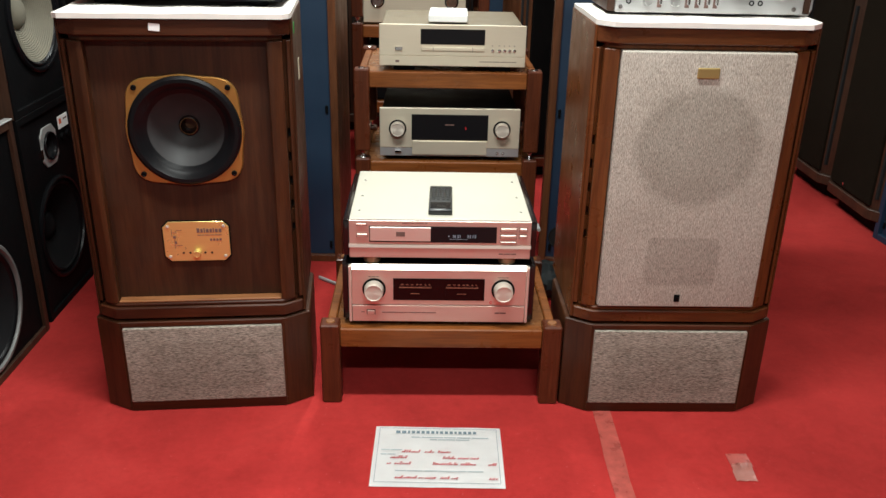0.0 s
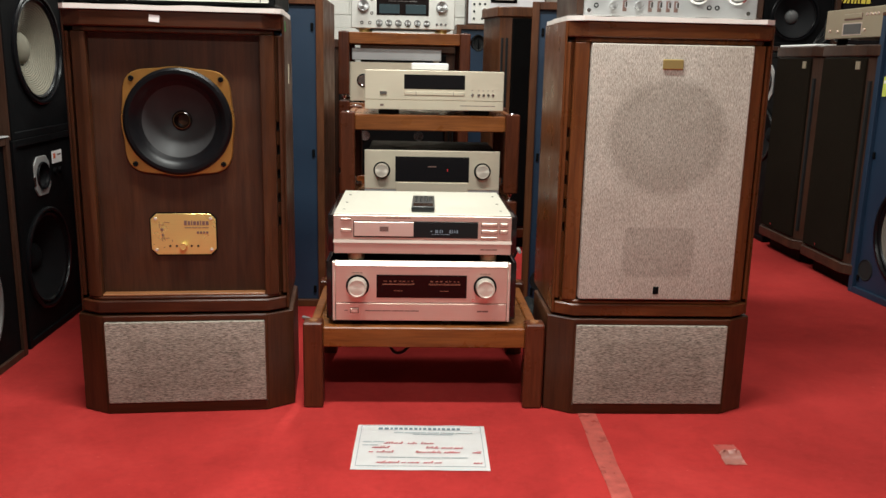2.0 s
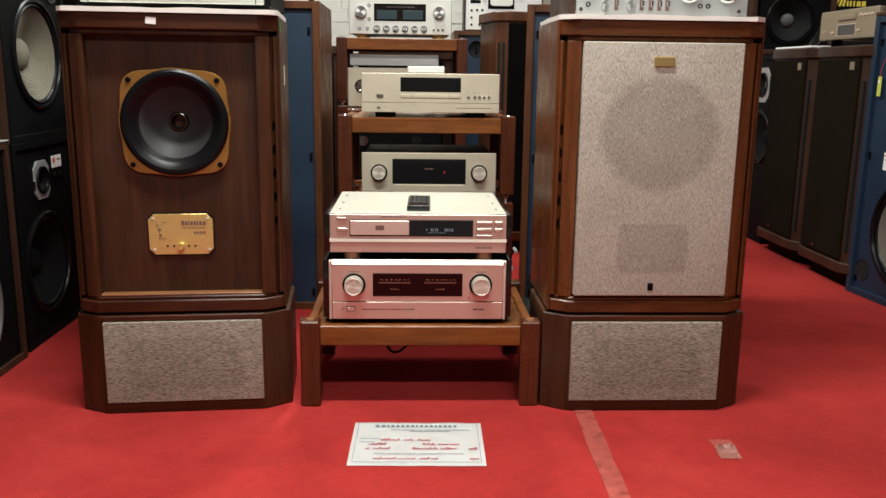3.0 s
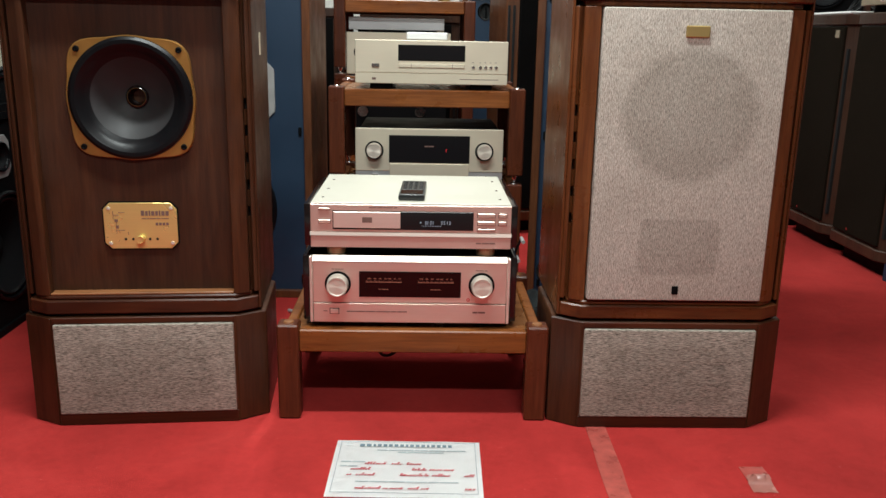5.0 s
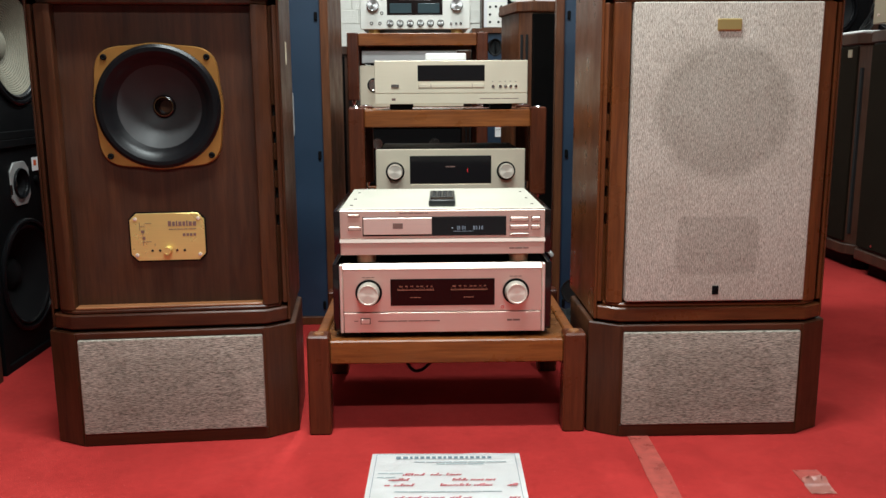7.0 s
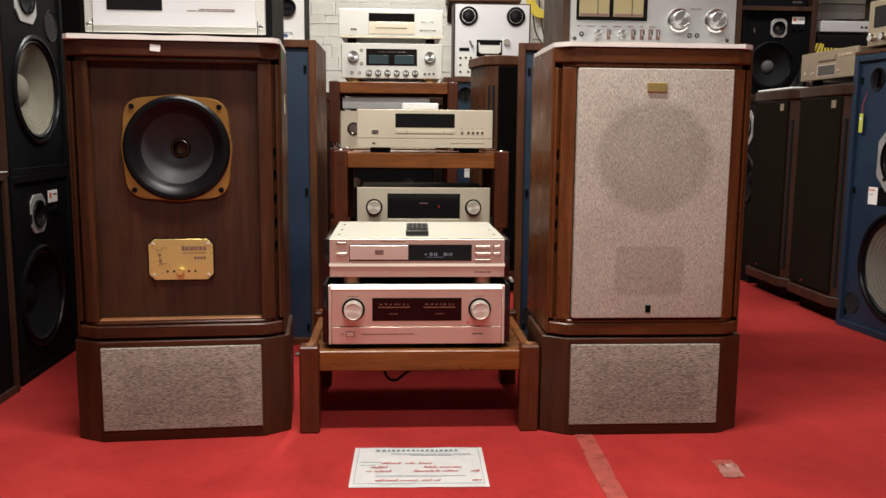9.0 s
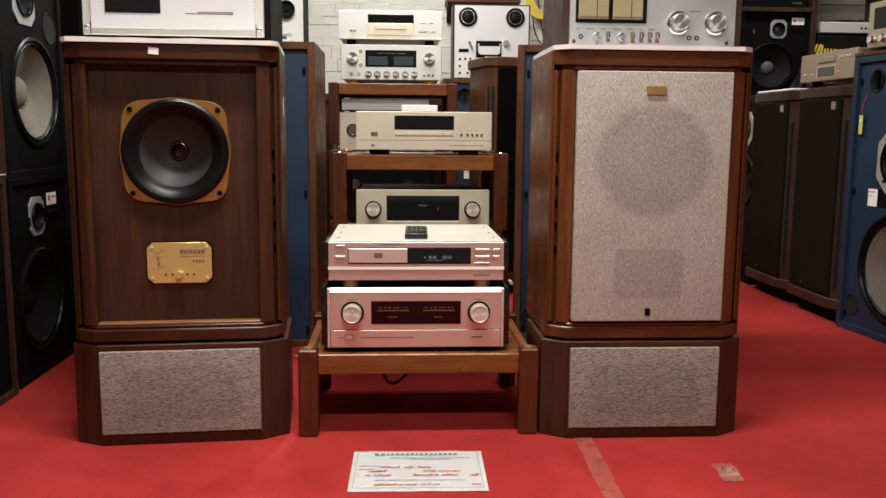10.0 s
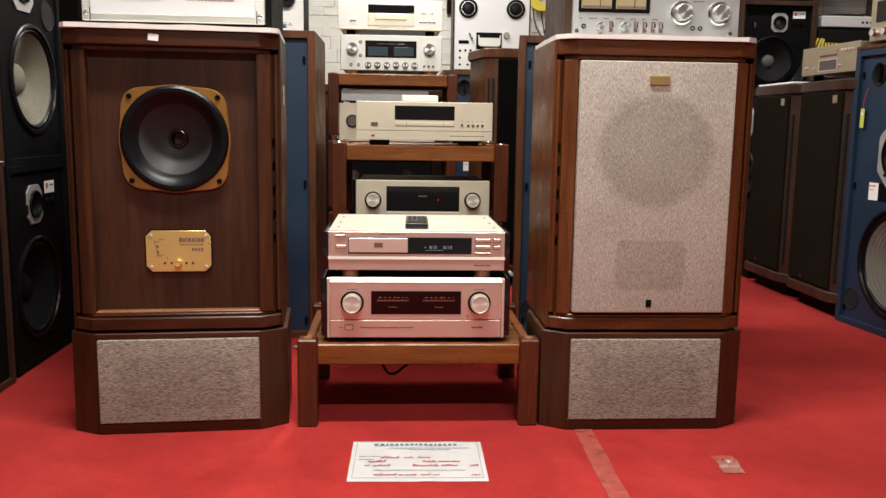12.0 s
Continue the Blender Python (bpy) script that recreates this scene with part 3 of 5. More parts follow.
    for x, z, w, h in ((-0.058, 0.024, 0.001, 0.018), (-0.052, 0.024, 0.012, 0.001), (-0.052, -0.004, 0.001, 0.028), (-0.040, 0.030, 0.014, 0.001), (-0.052, 0.012, 0.007, 0.006), (-0.050, -0.002, 0.006, 0.006), (-0.044, -0.010, 0.018, 0.001), (-0.028, -0.017, 0.001, 0.006)):
        box(x - w / 2, x + w / 2, 0.0309, 0.0318, pz + z - h / 2, pz + z + h / 2, 0, bm)
    part("engraved_diagram", bm, PRINT, pl)
    for x in (-0.034, -0.018, 0.018, 0.034):
        part("setting_hole", lathe([(0.0028, 0.0313), (0.0028, 0.0308), (0, 0.0308)], x, pz - 0.030, 12), HOLE, pl)
    knob("setting_knob", pl, 0.0, pz - 0.0285, 0.0314, 0.0085, 0.016, BRASS, False, "small turned brass knob")
    return ob


PAIR = ((pose(-0.55, 1.878, 0, 0, 0, 4.6), WALNUT, WALNUT_X, False), (pose(0.634, 1.876, 0, 0, 0, 0.2), WALNUT, CHERRY_X, True))
for m, wv, wx, grille in PAIR:
    stand(m, wv, WALNUT_X)
    cabinet(m, wv if not grille else CHERRY, WALNUT_X if not grille else CHERRY_X, grille,
            "cherry-brown loudspeaker with beige tweed grille, on a stand" if grille else "dark walnut loudspeaker without grille, round driver and brass plate")
    # folded white foam cloth on the cabinet's top, drooping over the edges
    bm = bmesh.new()
    nx, ny = 44, 26
    grid = []
    for j in range(ny + 1):
        row = []
        for i in range(nx + 1):
            x, y = -0.254 + 0.508 * i / nx, -0.006 + 0.336 * j / ny
            if y < 0.04:
                x *= min(1.0, (0.212 + (y + 0.006) * 1.0) / 0.254 + (0.03 if grille else 0.10))
            z = 1.0005 + 0.004 * noise.noise(Vector((x * 9, y * 9, 3 + grille * 5)))
            row.append((x, y, z))
        grid.append(row)
    up = [[bm.verts.new((x, y, z + 0.005)) for x, y, z in row] for row in grid]
    dn = [[bm.verts.new((x, y, 0.9945)) for x, y, z in row] for row in grid]
    for j in range(ny):
        for i in range(nx):
            bm.faces.new((up[j][i], up[j][i + 1], up[j + 1][i + 1], up[j + 1][i]))
            bm.faces.new((dn[j][i], dn[j + 1][i], dn[j + 1][i + 1], dn[j][i + 1]))
    for j in range(ny):
        for i in (0, nx):
            bm.faces.new((up[j][i], up[j + 1][i], dn[j + 1][i], dn[j][i]))
    for i in range(nx):
        for j in (0, ny):
            bm.faces.new((up[j][i], dn[j][i], dn[j][i + 1], up[j][i + 1]))
    rim = [e for e in bm.edges if len(e.link_faces) == 2 and e.calc_face_angle(0) > 1.0]
    bmesh.ops.bevel(bm, geom=rim, offset=0.004, segments=2, affect="EDGES")
    cloth = part("foam_sheet", bm, TOWEL)
    cloth.matrix_basis = m
    tagged(cloth, "white foam sheet laid on top of the loudspeaker", "foam sheet")
st = part("price_sticker", box(-0.012, 0.012, -0.0012, 0, -0.008, 0.008, 0.0004), PAPER)
st.matrix_basis = PAIR[0][0] @ pose(-0.038, -0.0002, 0.976, 0, 5, 0)
tagged(st, "small white paper sticker on the walnut moulding", "sticker")
sd = part("side_sticker", box(0.0, 0.0012, -0.012, 0.012, -0.025, 0.025, 0.0003), CREAM)
sd.matrix_basis = PAIR[0][0] @ pose(0.2558, 0.175, 0.853)
tagged(sd, "cream paper sticker on the cabinet side", "sticker")


gs = part("green_sticker", box(-0.006, 0.006, -0.0008, 0, -0.012, 0.012, 0.0002), GREEN)
gs.matrix_basis = PAIR[0][0] @ pose(0.2566, 0.060, 0.968, 0, -6, 90)
tagged(gs, "thin green sticker on the moulding corner", "sticker")


# ---- wooden racks of stacked sections ----
def rack(m, sections, w=0.625, d=0.47, cap=CHROME):
    """Sections: (foot z, post top z, shelf top z)."""
    ob = thing("hifi_rack", "reddish hardwood equipment rack with square posts", "rack", m, "equipment racks")
    t = 0.05
    for foot, top, shelf in sections:
        for sx in (-1, 1):
            for y in (0, d - t):
                x = sx * (w / 2 - t / 2)
                p = part("post", box(x - t / 2, x + t / 2, y, y + t, foot, top, 0.004), RACK_V, ob)
                part("post_cap", lathe_z([(0, top + 0.0035), (0.011, top + 0.003), (0.013, top - 0.001)], x, y + t / 2, 20), cap, p)
                if foot > 0.01:
                    part("spike", lathe_z([(0, foot - 0.026), (0.003, foot - 0.024), (0.010, foot - 0.006), (0.010, foot + 0.001), (0, foot + 0.001)], x, y + t / 2, 16), CHROME, p)
        h = 0.054
        part("front_rail", box(-w / 2 + t, w / 2 - t, 0.008, 0.038, shelf - h, shelf, 0.003), RACK_X, ob)
        part("back_rail", box(-w / 2 + t, w / 2 - t, d - 0.038, d - 0.008, shelf - h, shelf, 0.003), RACK_X, ob)
        for sx in (-1, 1):
            part("side_rail", box(sx * (w / 2 - 0.025) - 0.012, sx * (w / 2 - 0.025) + 0.012, t, d - t, shelf - h, shelf, 0.003), RACK_X, ob)
        part("shelf", box(-w / 2 + 0.038, w / 2 - 0.038, 0.0385, d - 0.0385, shelf - 0.022, shelf - 0.003, 0.002), RACK_TOP, ob)
    return ob


rack(pose(0.051, 1.904, 0), [(0.0, 0.232, 0.219)], cap=PALE_EDGE)
rack(pose(0.0785, 2.78, 0), [(0.0, 0.41, 0.399), (0.438, 0.716, 0.708)])
rack(pose(-0.022, 3.93, 0), [(0.0, 0.35, 0.34), (0.376, 0.70, 0.69), (0.728, 1.022, 1.02)])


# ---- equipment ----
def feet(ob, w, d, z0, z1, mat=BLACK, r=0.022):
    for sx in (-1, 1):
        for y in (0.05, d - 0.06):
            part("foot", lathe_z([(0, z0), (r * 0.9, z0), (r, z0 + 0.003), (r, z1), (0, z1)], sx * (w / 2 - 0.06), y, 24), mat, ob)


def pink_amplifier(m):
    """Integrated amplifier, 0.46 m wide; its base is at the shelf."""
    ob = thing("amplifier", "champagne-pink integrated amplifier with two lit meters and knobs", "amplifier", m)
    w, d, z0, z1 = 0.461, 0.40, 0.0155, 0.1725
    feet(ob, w, d, 0.0, z0 + 0.002)
    part("body", box(-w / 2 - 0.001, w / 2 + 0.001, 0.012, d, z0 + 0.002, z1 - 0.004, 0.002), BLACK, ob)
    for s in (-1, 1):
        part("side_panel", box(s * (w / 2 + 0.0085) - 0.0075, s * (w / 2 + 0.0085) + 0.0075, 0.016, d - 0.01, z0, z1 - 0.002, 0.003, seg=2), BLACK_GLOSS, ob, "dark lacquered wooden cheek")
        part("edge_trim", box(s * (w / 2 - 0.0045) - 0.0035, s * (w / 2 - 0.0045) + 0.0035, -0.003, 0.012, z0, z1, 0.0015), CHAMPAGNE_LIP, ob)
    f = part("front_panel", box(-w / 2 + 0.0085, w / 2 - 0.0085, 0.0, 0.012, z0 + 0.048, z1 - 0.011, 0.001), CHAMPAGNE, ob)
    part("top_edge", extrude([(-0.001, z1 - 0.0105), (0.012, z1), (0.013, z1), (0.013, z1 - 0.0105)], -w / 2 + 0.0085, w / 2 - 0.0085, "x"), CHAMPAGNE_LIP, ob)
    flap = part("front_flap", box(-w / 2 + 0.0095, w / 2 - 0.0095, -0.001, 0.012, z0 + 0.001, z0 + 0.046, 0.0003), CHAMPAGNE, ob)
    part("power_button", box(-0.183, -0.164, -0.005, 0.0, z0 + 0.022, z0 + 0.033, 0.001), CHAMPAGNE_LIP, flap)
    part("button_surround", box(-0.1845, -0.1625, -0.0015, -0.0005, z0 + 0.0205, z0 + 0.0345, 0), BLACK, flap)
    bars("fine_print", flap, -0.145, -0.005, z0 + 0.027, 0.0025, -0.001, PRINT, (9, 5, 7, 3, 5), 1)
    bars("maker_mark", flap, 0.145, 0.175, z0 + 0.027, 0.004, -0.001, PRINT, (3, 4), 2, 0.1)
    bars("power_print", flap, -0.199, -0.188, z0 + 0.0275, 0.002, -0.001, PRINT, (3,), 2)
    part("meter_bezel", box(-0.1165, 0.1165, -0.0008, 0.0, 0.0775, 0.1385, 0), BLACK, f)
    part("meter_window", box(-0.1145, 0.1145, -0.0016, -0.0005, 0.0795, 0.1365, 0), METER_RED, f, "dark red-lit meter window")
    for cx in (-0.061, 0.058):
        part("meter_line", box(cx - 0.040, cx + 0.042, -0.0024, -0.0015, 0.1130, 0.1136, 0), GLOW_METER, f)
        bm = bmesh.new()
        for k in range(25):
            x = cx - 0.039 + 0.0033 * k
            box(x, x + 0.0006, -0.0022, -0.0015, 0.1136, 0.1160 if k % 3 else 0.1175, 0, bm)
        for x, w in ((-0.036, 4), (-0.022, 3), (-0.010, 3), (0.003, 3), (0.012, 3), (0.025, 2), (0.035, 2)):
            for q in range(w):
                box(cx + x + 0.0021 * q, cx + x + 0.0021 * q + 0.0009, -0.0022, -0.0015, 0.1205, 0.1232, 0, bm)
        part("meter_marks", bm, GLOW_METER, f)
        bars("meter_mark", f, cx - 0.011, cx + 0.013, 0.0965, 0.0009, -0.0016, GLOW_METER, (2, 3, 2), 7)
        part("needle", box(cx - 0.0405, cx - 0.0397, -0.0026, -0.0018, 0.092, 0.1125, 0), BLACK, f)
    for x in (-0.165, 0.164):
        k = knob("knob", f, x, 0.108, 0.0, 0.0245, 0.028, KNOB, True, "round pale champagne knob")
        bars("scale_print", f, x - 0.014, x + 0.014, 0.143, 0.0015, 0.0, PRINT, (2, 3, 2), 9)
    part("headphone_jack", lathe([(0.004, 0.0), (0.004, -0.001), (0.0022, -0.001), (0.0022, 0.004), (0, 0.004)], 0.134, 0.073, 16), CHROME, f)
    return ob


def pink_player(m):
    ob = thing("cd_player", "champagne-pink disc player with cream lid and lit display", "disc player", m)
    w, d, z0, z1 = 0.454, 0.385, 0.020, 0.123
    for sx in (-1, 1):
        for y in (0.03, d - 0.06):
            part("foot", lathe_z([(0, 0), (0.021, 0), (0.022, 0.004), (0.022, z0 + 0.002), (0, z0 + 0.002)], sx * 0.172, y, 24), DULL_GOLD, ob, "dull gold foot")
    part("body", box(-w / 2 + 0.002, w / 2 - 0.002, 0.01, d, z0 + 0.002, z1 - 0.004, 0.002), BLACK, ob)
    for s in (-1, 1):
        part("side_panel", box(s * (w / 2 + 0.008) - 0.0075, s * (w / 2 + 0.008) + 0.0075, 0.012, d - 0.005, z0, z1 - 0.006, 0.003, seg=2), BLACK_GLOSS, ob, "dark lacquered wooden cheek")
    lid = part("lid", box(-w / 2 + 0.001, w / 2 - 0.001, 0.002, d, z1 - 0.0035, z1, 0.0012), PALE_LID, ob, "champagne metal lid with small screws, its brightness put into a cream colour")
    for sx in (-1, 1):
        for y in (0.06, 0.17, 0.30):
            part("lid_screw", lathe_z([(0, z1 + 0.0012), (0.003, z1 + 0.0012), (0.0035, z1)], sx * 0.205, y, 12), CHROME, lid)
    f = part("front_panel", box(-w / 2, w / 2, 0.0, 0.011, z0 + 0.036, z1 - 0.004, 0.001), CHAMPAGNE, ob)
    part("lip", extrude([(-0.004, z0 + 0.028), (-0.002, z0 + 0.0355), (0.01, z0 + 0.0355), (0.01, z0 + 0.028)], -w / 2 - 0.001, w / 2 + 0.001, "x"), CHAMPAGNE_LIP, ob)
    lo = part("lower_panel", box(-w / 2, w / 2, -0.001, 0.011, z0, z0 + 0.0275, 0.0012), CHAMPAGNE, ob)
    bars("maker_mark", lo, 0.148, 0.192, z0 + 0.013, 0.003, -0.001, PRINT, (3, 4, 3), 2, 0.15)
    part("tray_frame", box(-0.177, 0.141, -0.0006, 0.001, z0 + 0.042, z0 + 0.085, 0), BLACK, f)
    part("disc_tray", box(-0.175, -0.024, -0.004, 0.001, z0 + 0.046, z0 + 0.083, 0.001), CHAMPAGNE_LIP, f, "closed pale disc drawer")
    part("tray_mark", box(-0.110, -0.088, -0.0046, -0.0038, z0 + 0.059, z0 + 0.071, 0), PRINT, f)
    part("display", box(-0.0235, 0.140, -0.002, 0.001, z0 + 0.043, z0 + 0.084, 0.0005), WINDOW, f, "black display window")
    bm = bmesh.new()
    for x, ww in ((0.032, 3), (0.037, 1.2), (0.043, 3), (0.049, 1.2), (0.068, 3), (0.0735, 3), (0.081, 1.2), (0.086, 3)):
        h = 0.0075
        for q in ((0, 0.0007, 0, h), (ww * 0.001 - 0.0007, ww * 0.001, 0, h), (0, ww * 0.001, 0, 0.0007), (0, ww * 0.001, h - 0.0007, h)):
            box(x + q[0], x + q[1], -0.0026, -0.0019, z0 + 0.056 + q[2], z0 + 0.056 + q[3], 0, bm)
    box(0.020, 0.0228, -0.0026, -0.0019, z0 + 0.0585, z0 + 0.0612, 0, bm)
    for k in range(12):
        box(0.024 + 0.0038 * k, 0.0258 + 0.0038 * k, -0.0026, -0.0019, z0 + 0.0515, z0 + 0.0527, 0, bm)
    part("display_segments", bm, GLOW_TEXT, f)
    for x0, x1, z in ((0.150, 0.190, 0.078), (0.197, 0.216, 0.078), (0.150, 0.190, 0.060), (0.197, 0.216, 0.060)):
        part("button", box(x0, x1, -0.005, 0.0, z0 + z - 0.004, z0 + z + 0.005, 0.0015), CHAMPAGNE, f)
        part("button_gap", box(x0 - 0.001, x1 + 0.001, -0.0007, 0.0, z0 + z - 0.0052, z0 + z + 0.0062, 0), PRINT, f)
    for x0, x1, z, h in ((-0.208, -0.182, 0.060, 0.004), (-0.208, -0.184, 0.089, 0.0025), (0.150, 0.190, 0.045, 0.002)):
        part("button", box(x0, x1, -0.004, 0.0, z0 + z - h, z0 + z + h, 0.001), CHAMPAGNE, f)
        part("button_gap", box(x0 - 0.001, x1 + 0.001, -0.0007, 0.0, z0 + z - h - 0.0012, z0 + z + h + 0.0012, 0), PRINT, f)
    bars("fine_print", f, -0.095, -0.03, z0 + 0.093, 0.0018, 0.0, PRINT, (4, 3, 5, 2), 5)
    return ob


pink_amplifier(pose(0.0425, 1.932, 0.2165))
pink_player(pose(0.0435, 1.940, 0.389))


def remote(m):
    ob = thing("remote_control", "small black remote control lying on the disc player", "remote control", m)
    body = part("body", box(-0.030, 0.030, 0, 0.190, 0.0, 0.014, 0.004, seg=2), plain("charcoal_plastic", (0.014, 0.016, 0.017), 0.32), ob)
    for j in range(6):
        for i in range(4):
            part("button", box(-0.0225 + 0.0125 * i, -0.0145 + 0.0125 * i, 0.075 + 0.017 * j, 0.083 + 0.017 * j, 0.0135, 0.0158, 0.0008), RUBBER, body)
    part("window", box(-0.026, 0.026, 0.012, 0.058, 0.0137, 0.0146, 0.0004), WINDOW, body)


remote(pose(0.043, 1.970, 0.5123, 0, 0, -1.5))


def gold_amplifier(m):
    ob = thing("amplifier", "pale gold integrated amplifier with wide black window", "amplifier", m)
    w, d, z0, z1 = 0.478, 0.42, 0.018, 0.186
    feet(ob, w, d, 0.0, z0 + 0.002)
    part("body", box(-w / 2 + 0.008, w / 2 - 0.008, 0.012, d, z0 + 0.003, z1 - 0.006, 0.003), BLACK, ob, "black perforated case")
    f = part("front_panel", box(-w / 2, w / 2, 0.0, 0.012, z0 + 0.030, z1, 0.0015), PALE_GOLD, ob)
    part("lower_strip", box(-w / 2, w / 2, 0.002, 0.012, z0, z0 + 0.0295, 0.001), SILVER, ob)
    part("flap", box(-0.128, 0.128, -0.003, 0.002, z0 + 0.006, z0 + 0.055, 0.001), PALE_GOLD, f)
    part("window_frame", box(-0.1305, 0.1305, -0.0012, 0.0, 0.0755, 0.1645, 0), BLACK, f)
    part("window", box(-0.1285, 0.1285, -0.003, -0.001, 0.078, 0.162, 0.0008), WINDOW, f, "glossy black display window")
    part("led_mark", box(0.0535, 0.0553, -0.0036, -0.0029, 0.113, 0.123, 0), GLOW_RED, f, "red lit digit")
    bars("maker_mark", f, -0.016, 0.016, 0.130, 0.004, -0.003, PRINT, (2, 3), 1, 0.1)
    for x in (-0.178, 0.178):
        knob("knob", f, x, 0.115, 0.0, 0.0245, 0.026, KNOB, True, "round pale gold knob")
    part("power_button", box(-0.187, -0.166, -0.004, 0.003, z0 + 0.012, z0 + 0.020, 0.001), CHROME, ob)
    for x in (0.165, 0.185):
        part("jack", lathe([(0.005, 0.002), (0.005, 0.0), (0.003, 0.0), (0.003, 0.006), (0, 0.006)], x, z0 + 0.013, 16), CHROME, ob)


gold_amplifier(pose(0.088, 2.80, 0.3985))


def gold_player(m):
    ob = thing("cd_player", "pale gold disc player with dark display on the rack", "disc player", m)
    w, d, z0, z1 = 0.482, 0.40, 0.018, 0.152
    for sx in (-1, 1):
        for y in (0.02, d - 0.08):
            part("foot", box(sx * 0.16 - 0.035, sx * 0.16 + 0.035, y, y + 0.05, 0.0, z0 + 0.001, 0.003), BLACK, ob)
    part("body", box(-w / 2 + 0.006, w / 2 - 0.006, 0.012, d, z0 + 0.002, z1 - 0.006, 0.003), plain("bronze_case", (0.28, 0.23, 0.16), 0.4, 0.6), ob)
    f = part("front_panel", box(-w / 2, w / 2, 0.0, 0.012, z0 + 0.033, z1, 0.0015), PALE_GOLD, ob)
    lo = part("lower_panel", box(-w / 2, w / 2, 0.0015, 0.012, z0, z0 + 0.0325, 0.001), PALE_GOLD, ob)
    part("window_frame", box(-0.1055, 0.1055, -0.001, 0.0, z0 + 0.071, z0 + 0.120, 0), BLACK, f)
    part("window", box(-0.102, 0.102, -0.003, -0.0008, z0 + 0.0745, z0 + 0.1165, 0.0008), WINDOW, f, "glossy dark display window")
    part("tray", box(-0.104, 0.104, -0.004, 0.0, z0 + 0.050, z0 + 0.0625, 0.0015), PALE_GOLD, f, "narrow disc drawer front")
    for x in (-0.064, 0.066):
        part("tray_seam", box(x - 0.0006, x + 0.0006, -0.0046, -0.003, z0 + 0.050, z0 + 0.0625, 0), PRINT, f)
    part("power_button", box(-0.189, -0.165, -0.005, 0.0, z0 + 0.050, z0 + 0.062, 0.0015), CHROME, f)
    for k in range(5):
        x = 0.138 + 0.0165 * k + (-0.006 if k == 0 else 0)
        part("button", lathe([(0.005, 0.0), (0.0048, -0.004), (0, -0.0045)], x, z0 + 0.054, 16), CHROME, f)
        bars("button_print", f, x - 0.003, x + 0.003, z0 + 0.069, 0.002, 0.0, PRINT, (1,), k)
    bars("fine_print", lo, 0.09, 0.215, z0 + 0.016, 0.002, 0.0015, PRINT, (7, 4, 6, 3), 8)
    part("disc_mark", box(-0.188, -0.176, 0.0008, 0.002, z0 + 0.011, z0 + 0.018, 0), PRINT, lo)


gold_player(pose(0.091, 2.80, 0.7085))
note = part("paper_sheet", box(0, 0.13, 0, 0.19, 0, 0.024, 0.003), PAPER)
note.matrix_basis = pose(0.01, 2.85, 0.8612, 0, 0, -2)
tagged(note, "folded white paper lying on the disc player", "paper")


def far_player(m):
    ob = thing("cd_player", "pale gold disc player with recessed drawer", "disc player", m)
    w, d, z0, z1 = 0.505, 0.38, 0.024, 0.16
    feet(ob, w, d, 0.0, z0 + 0.001)
    part("body", box(-w / 2 + 0.008, w / 2 - 0.008, 0.012, d, z0 + 0.002, z1 - 0.004, 0.003), WHITE_SILVER, ob)
    f = part("front_panel", box(-w / 2, w / 2, 0.0, 0.012, z0 + 0.010, z1, 0.002), WHITE_SILVER, ob)
    part("bottom_lip", box(-w / 2, w / 2, -0.004, 0.012, z0, z0 + 0.009, 0.001), PALE_GOLD, ob)
    part("window", box(-0.108, 0.114, -0.0025, 0.0, z0 + 0.078, z0 + 0.118, 0.001), WINDOW, f)
    part("drawer", box(-0.108, 0.114, -0.004, 0.0, z0 + 0.020, z0 + 0.077, 0.001), PALE_GOLD, f, "gold drawer panel")
    part("drawer_lip", box(-0.074, 0.078, -0.010, -0.0042, z0 + 0.048, z0 + 0.074, 0.001), PALE_GOLD, f)
    part("power_button", box(-0.195, -0.165, -0.004, 0, z0 + 0.036, z0 + 0.044, 0.001), CHROME, f)
    for x in (0.160, 0.195):
        part("button", box(x - 0.012, x + 0.012, -0.003, 0, z0 + 0.078, z0 + 0.083, 0.001), CHROME, f)
    for k in range(4):
        part("button", box(0.137 + 0.021 * k, 0.155 + 0.021 * k, -0.003, 0, z0 + 0.036, z0 + 0.042, 0.001), CHROME, f)


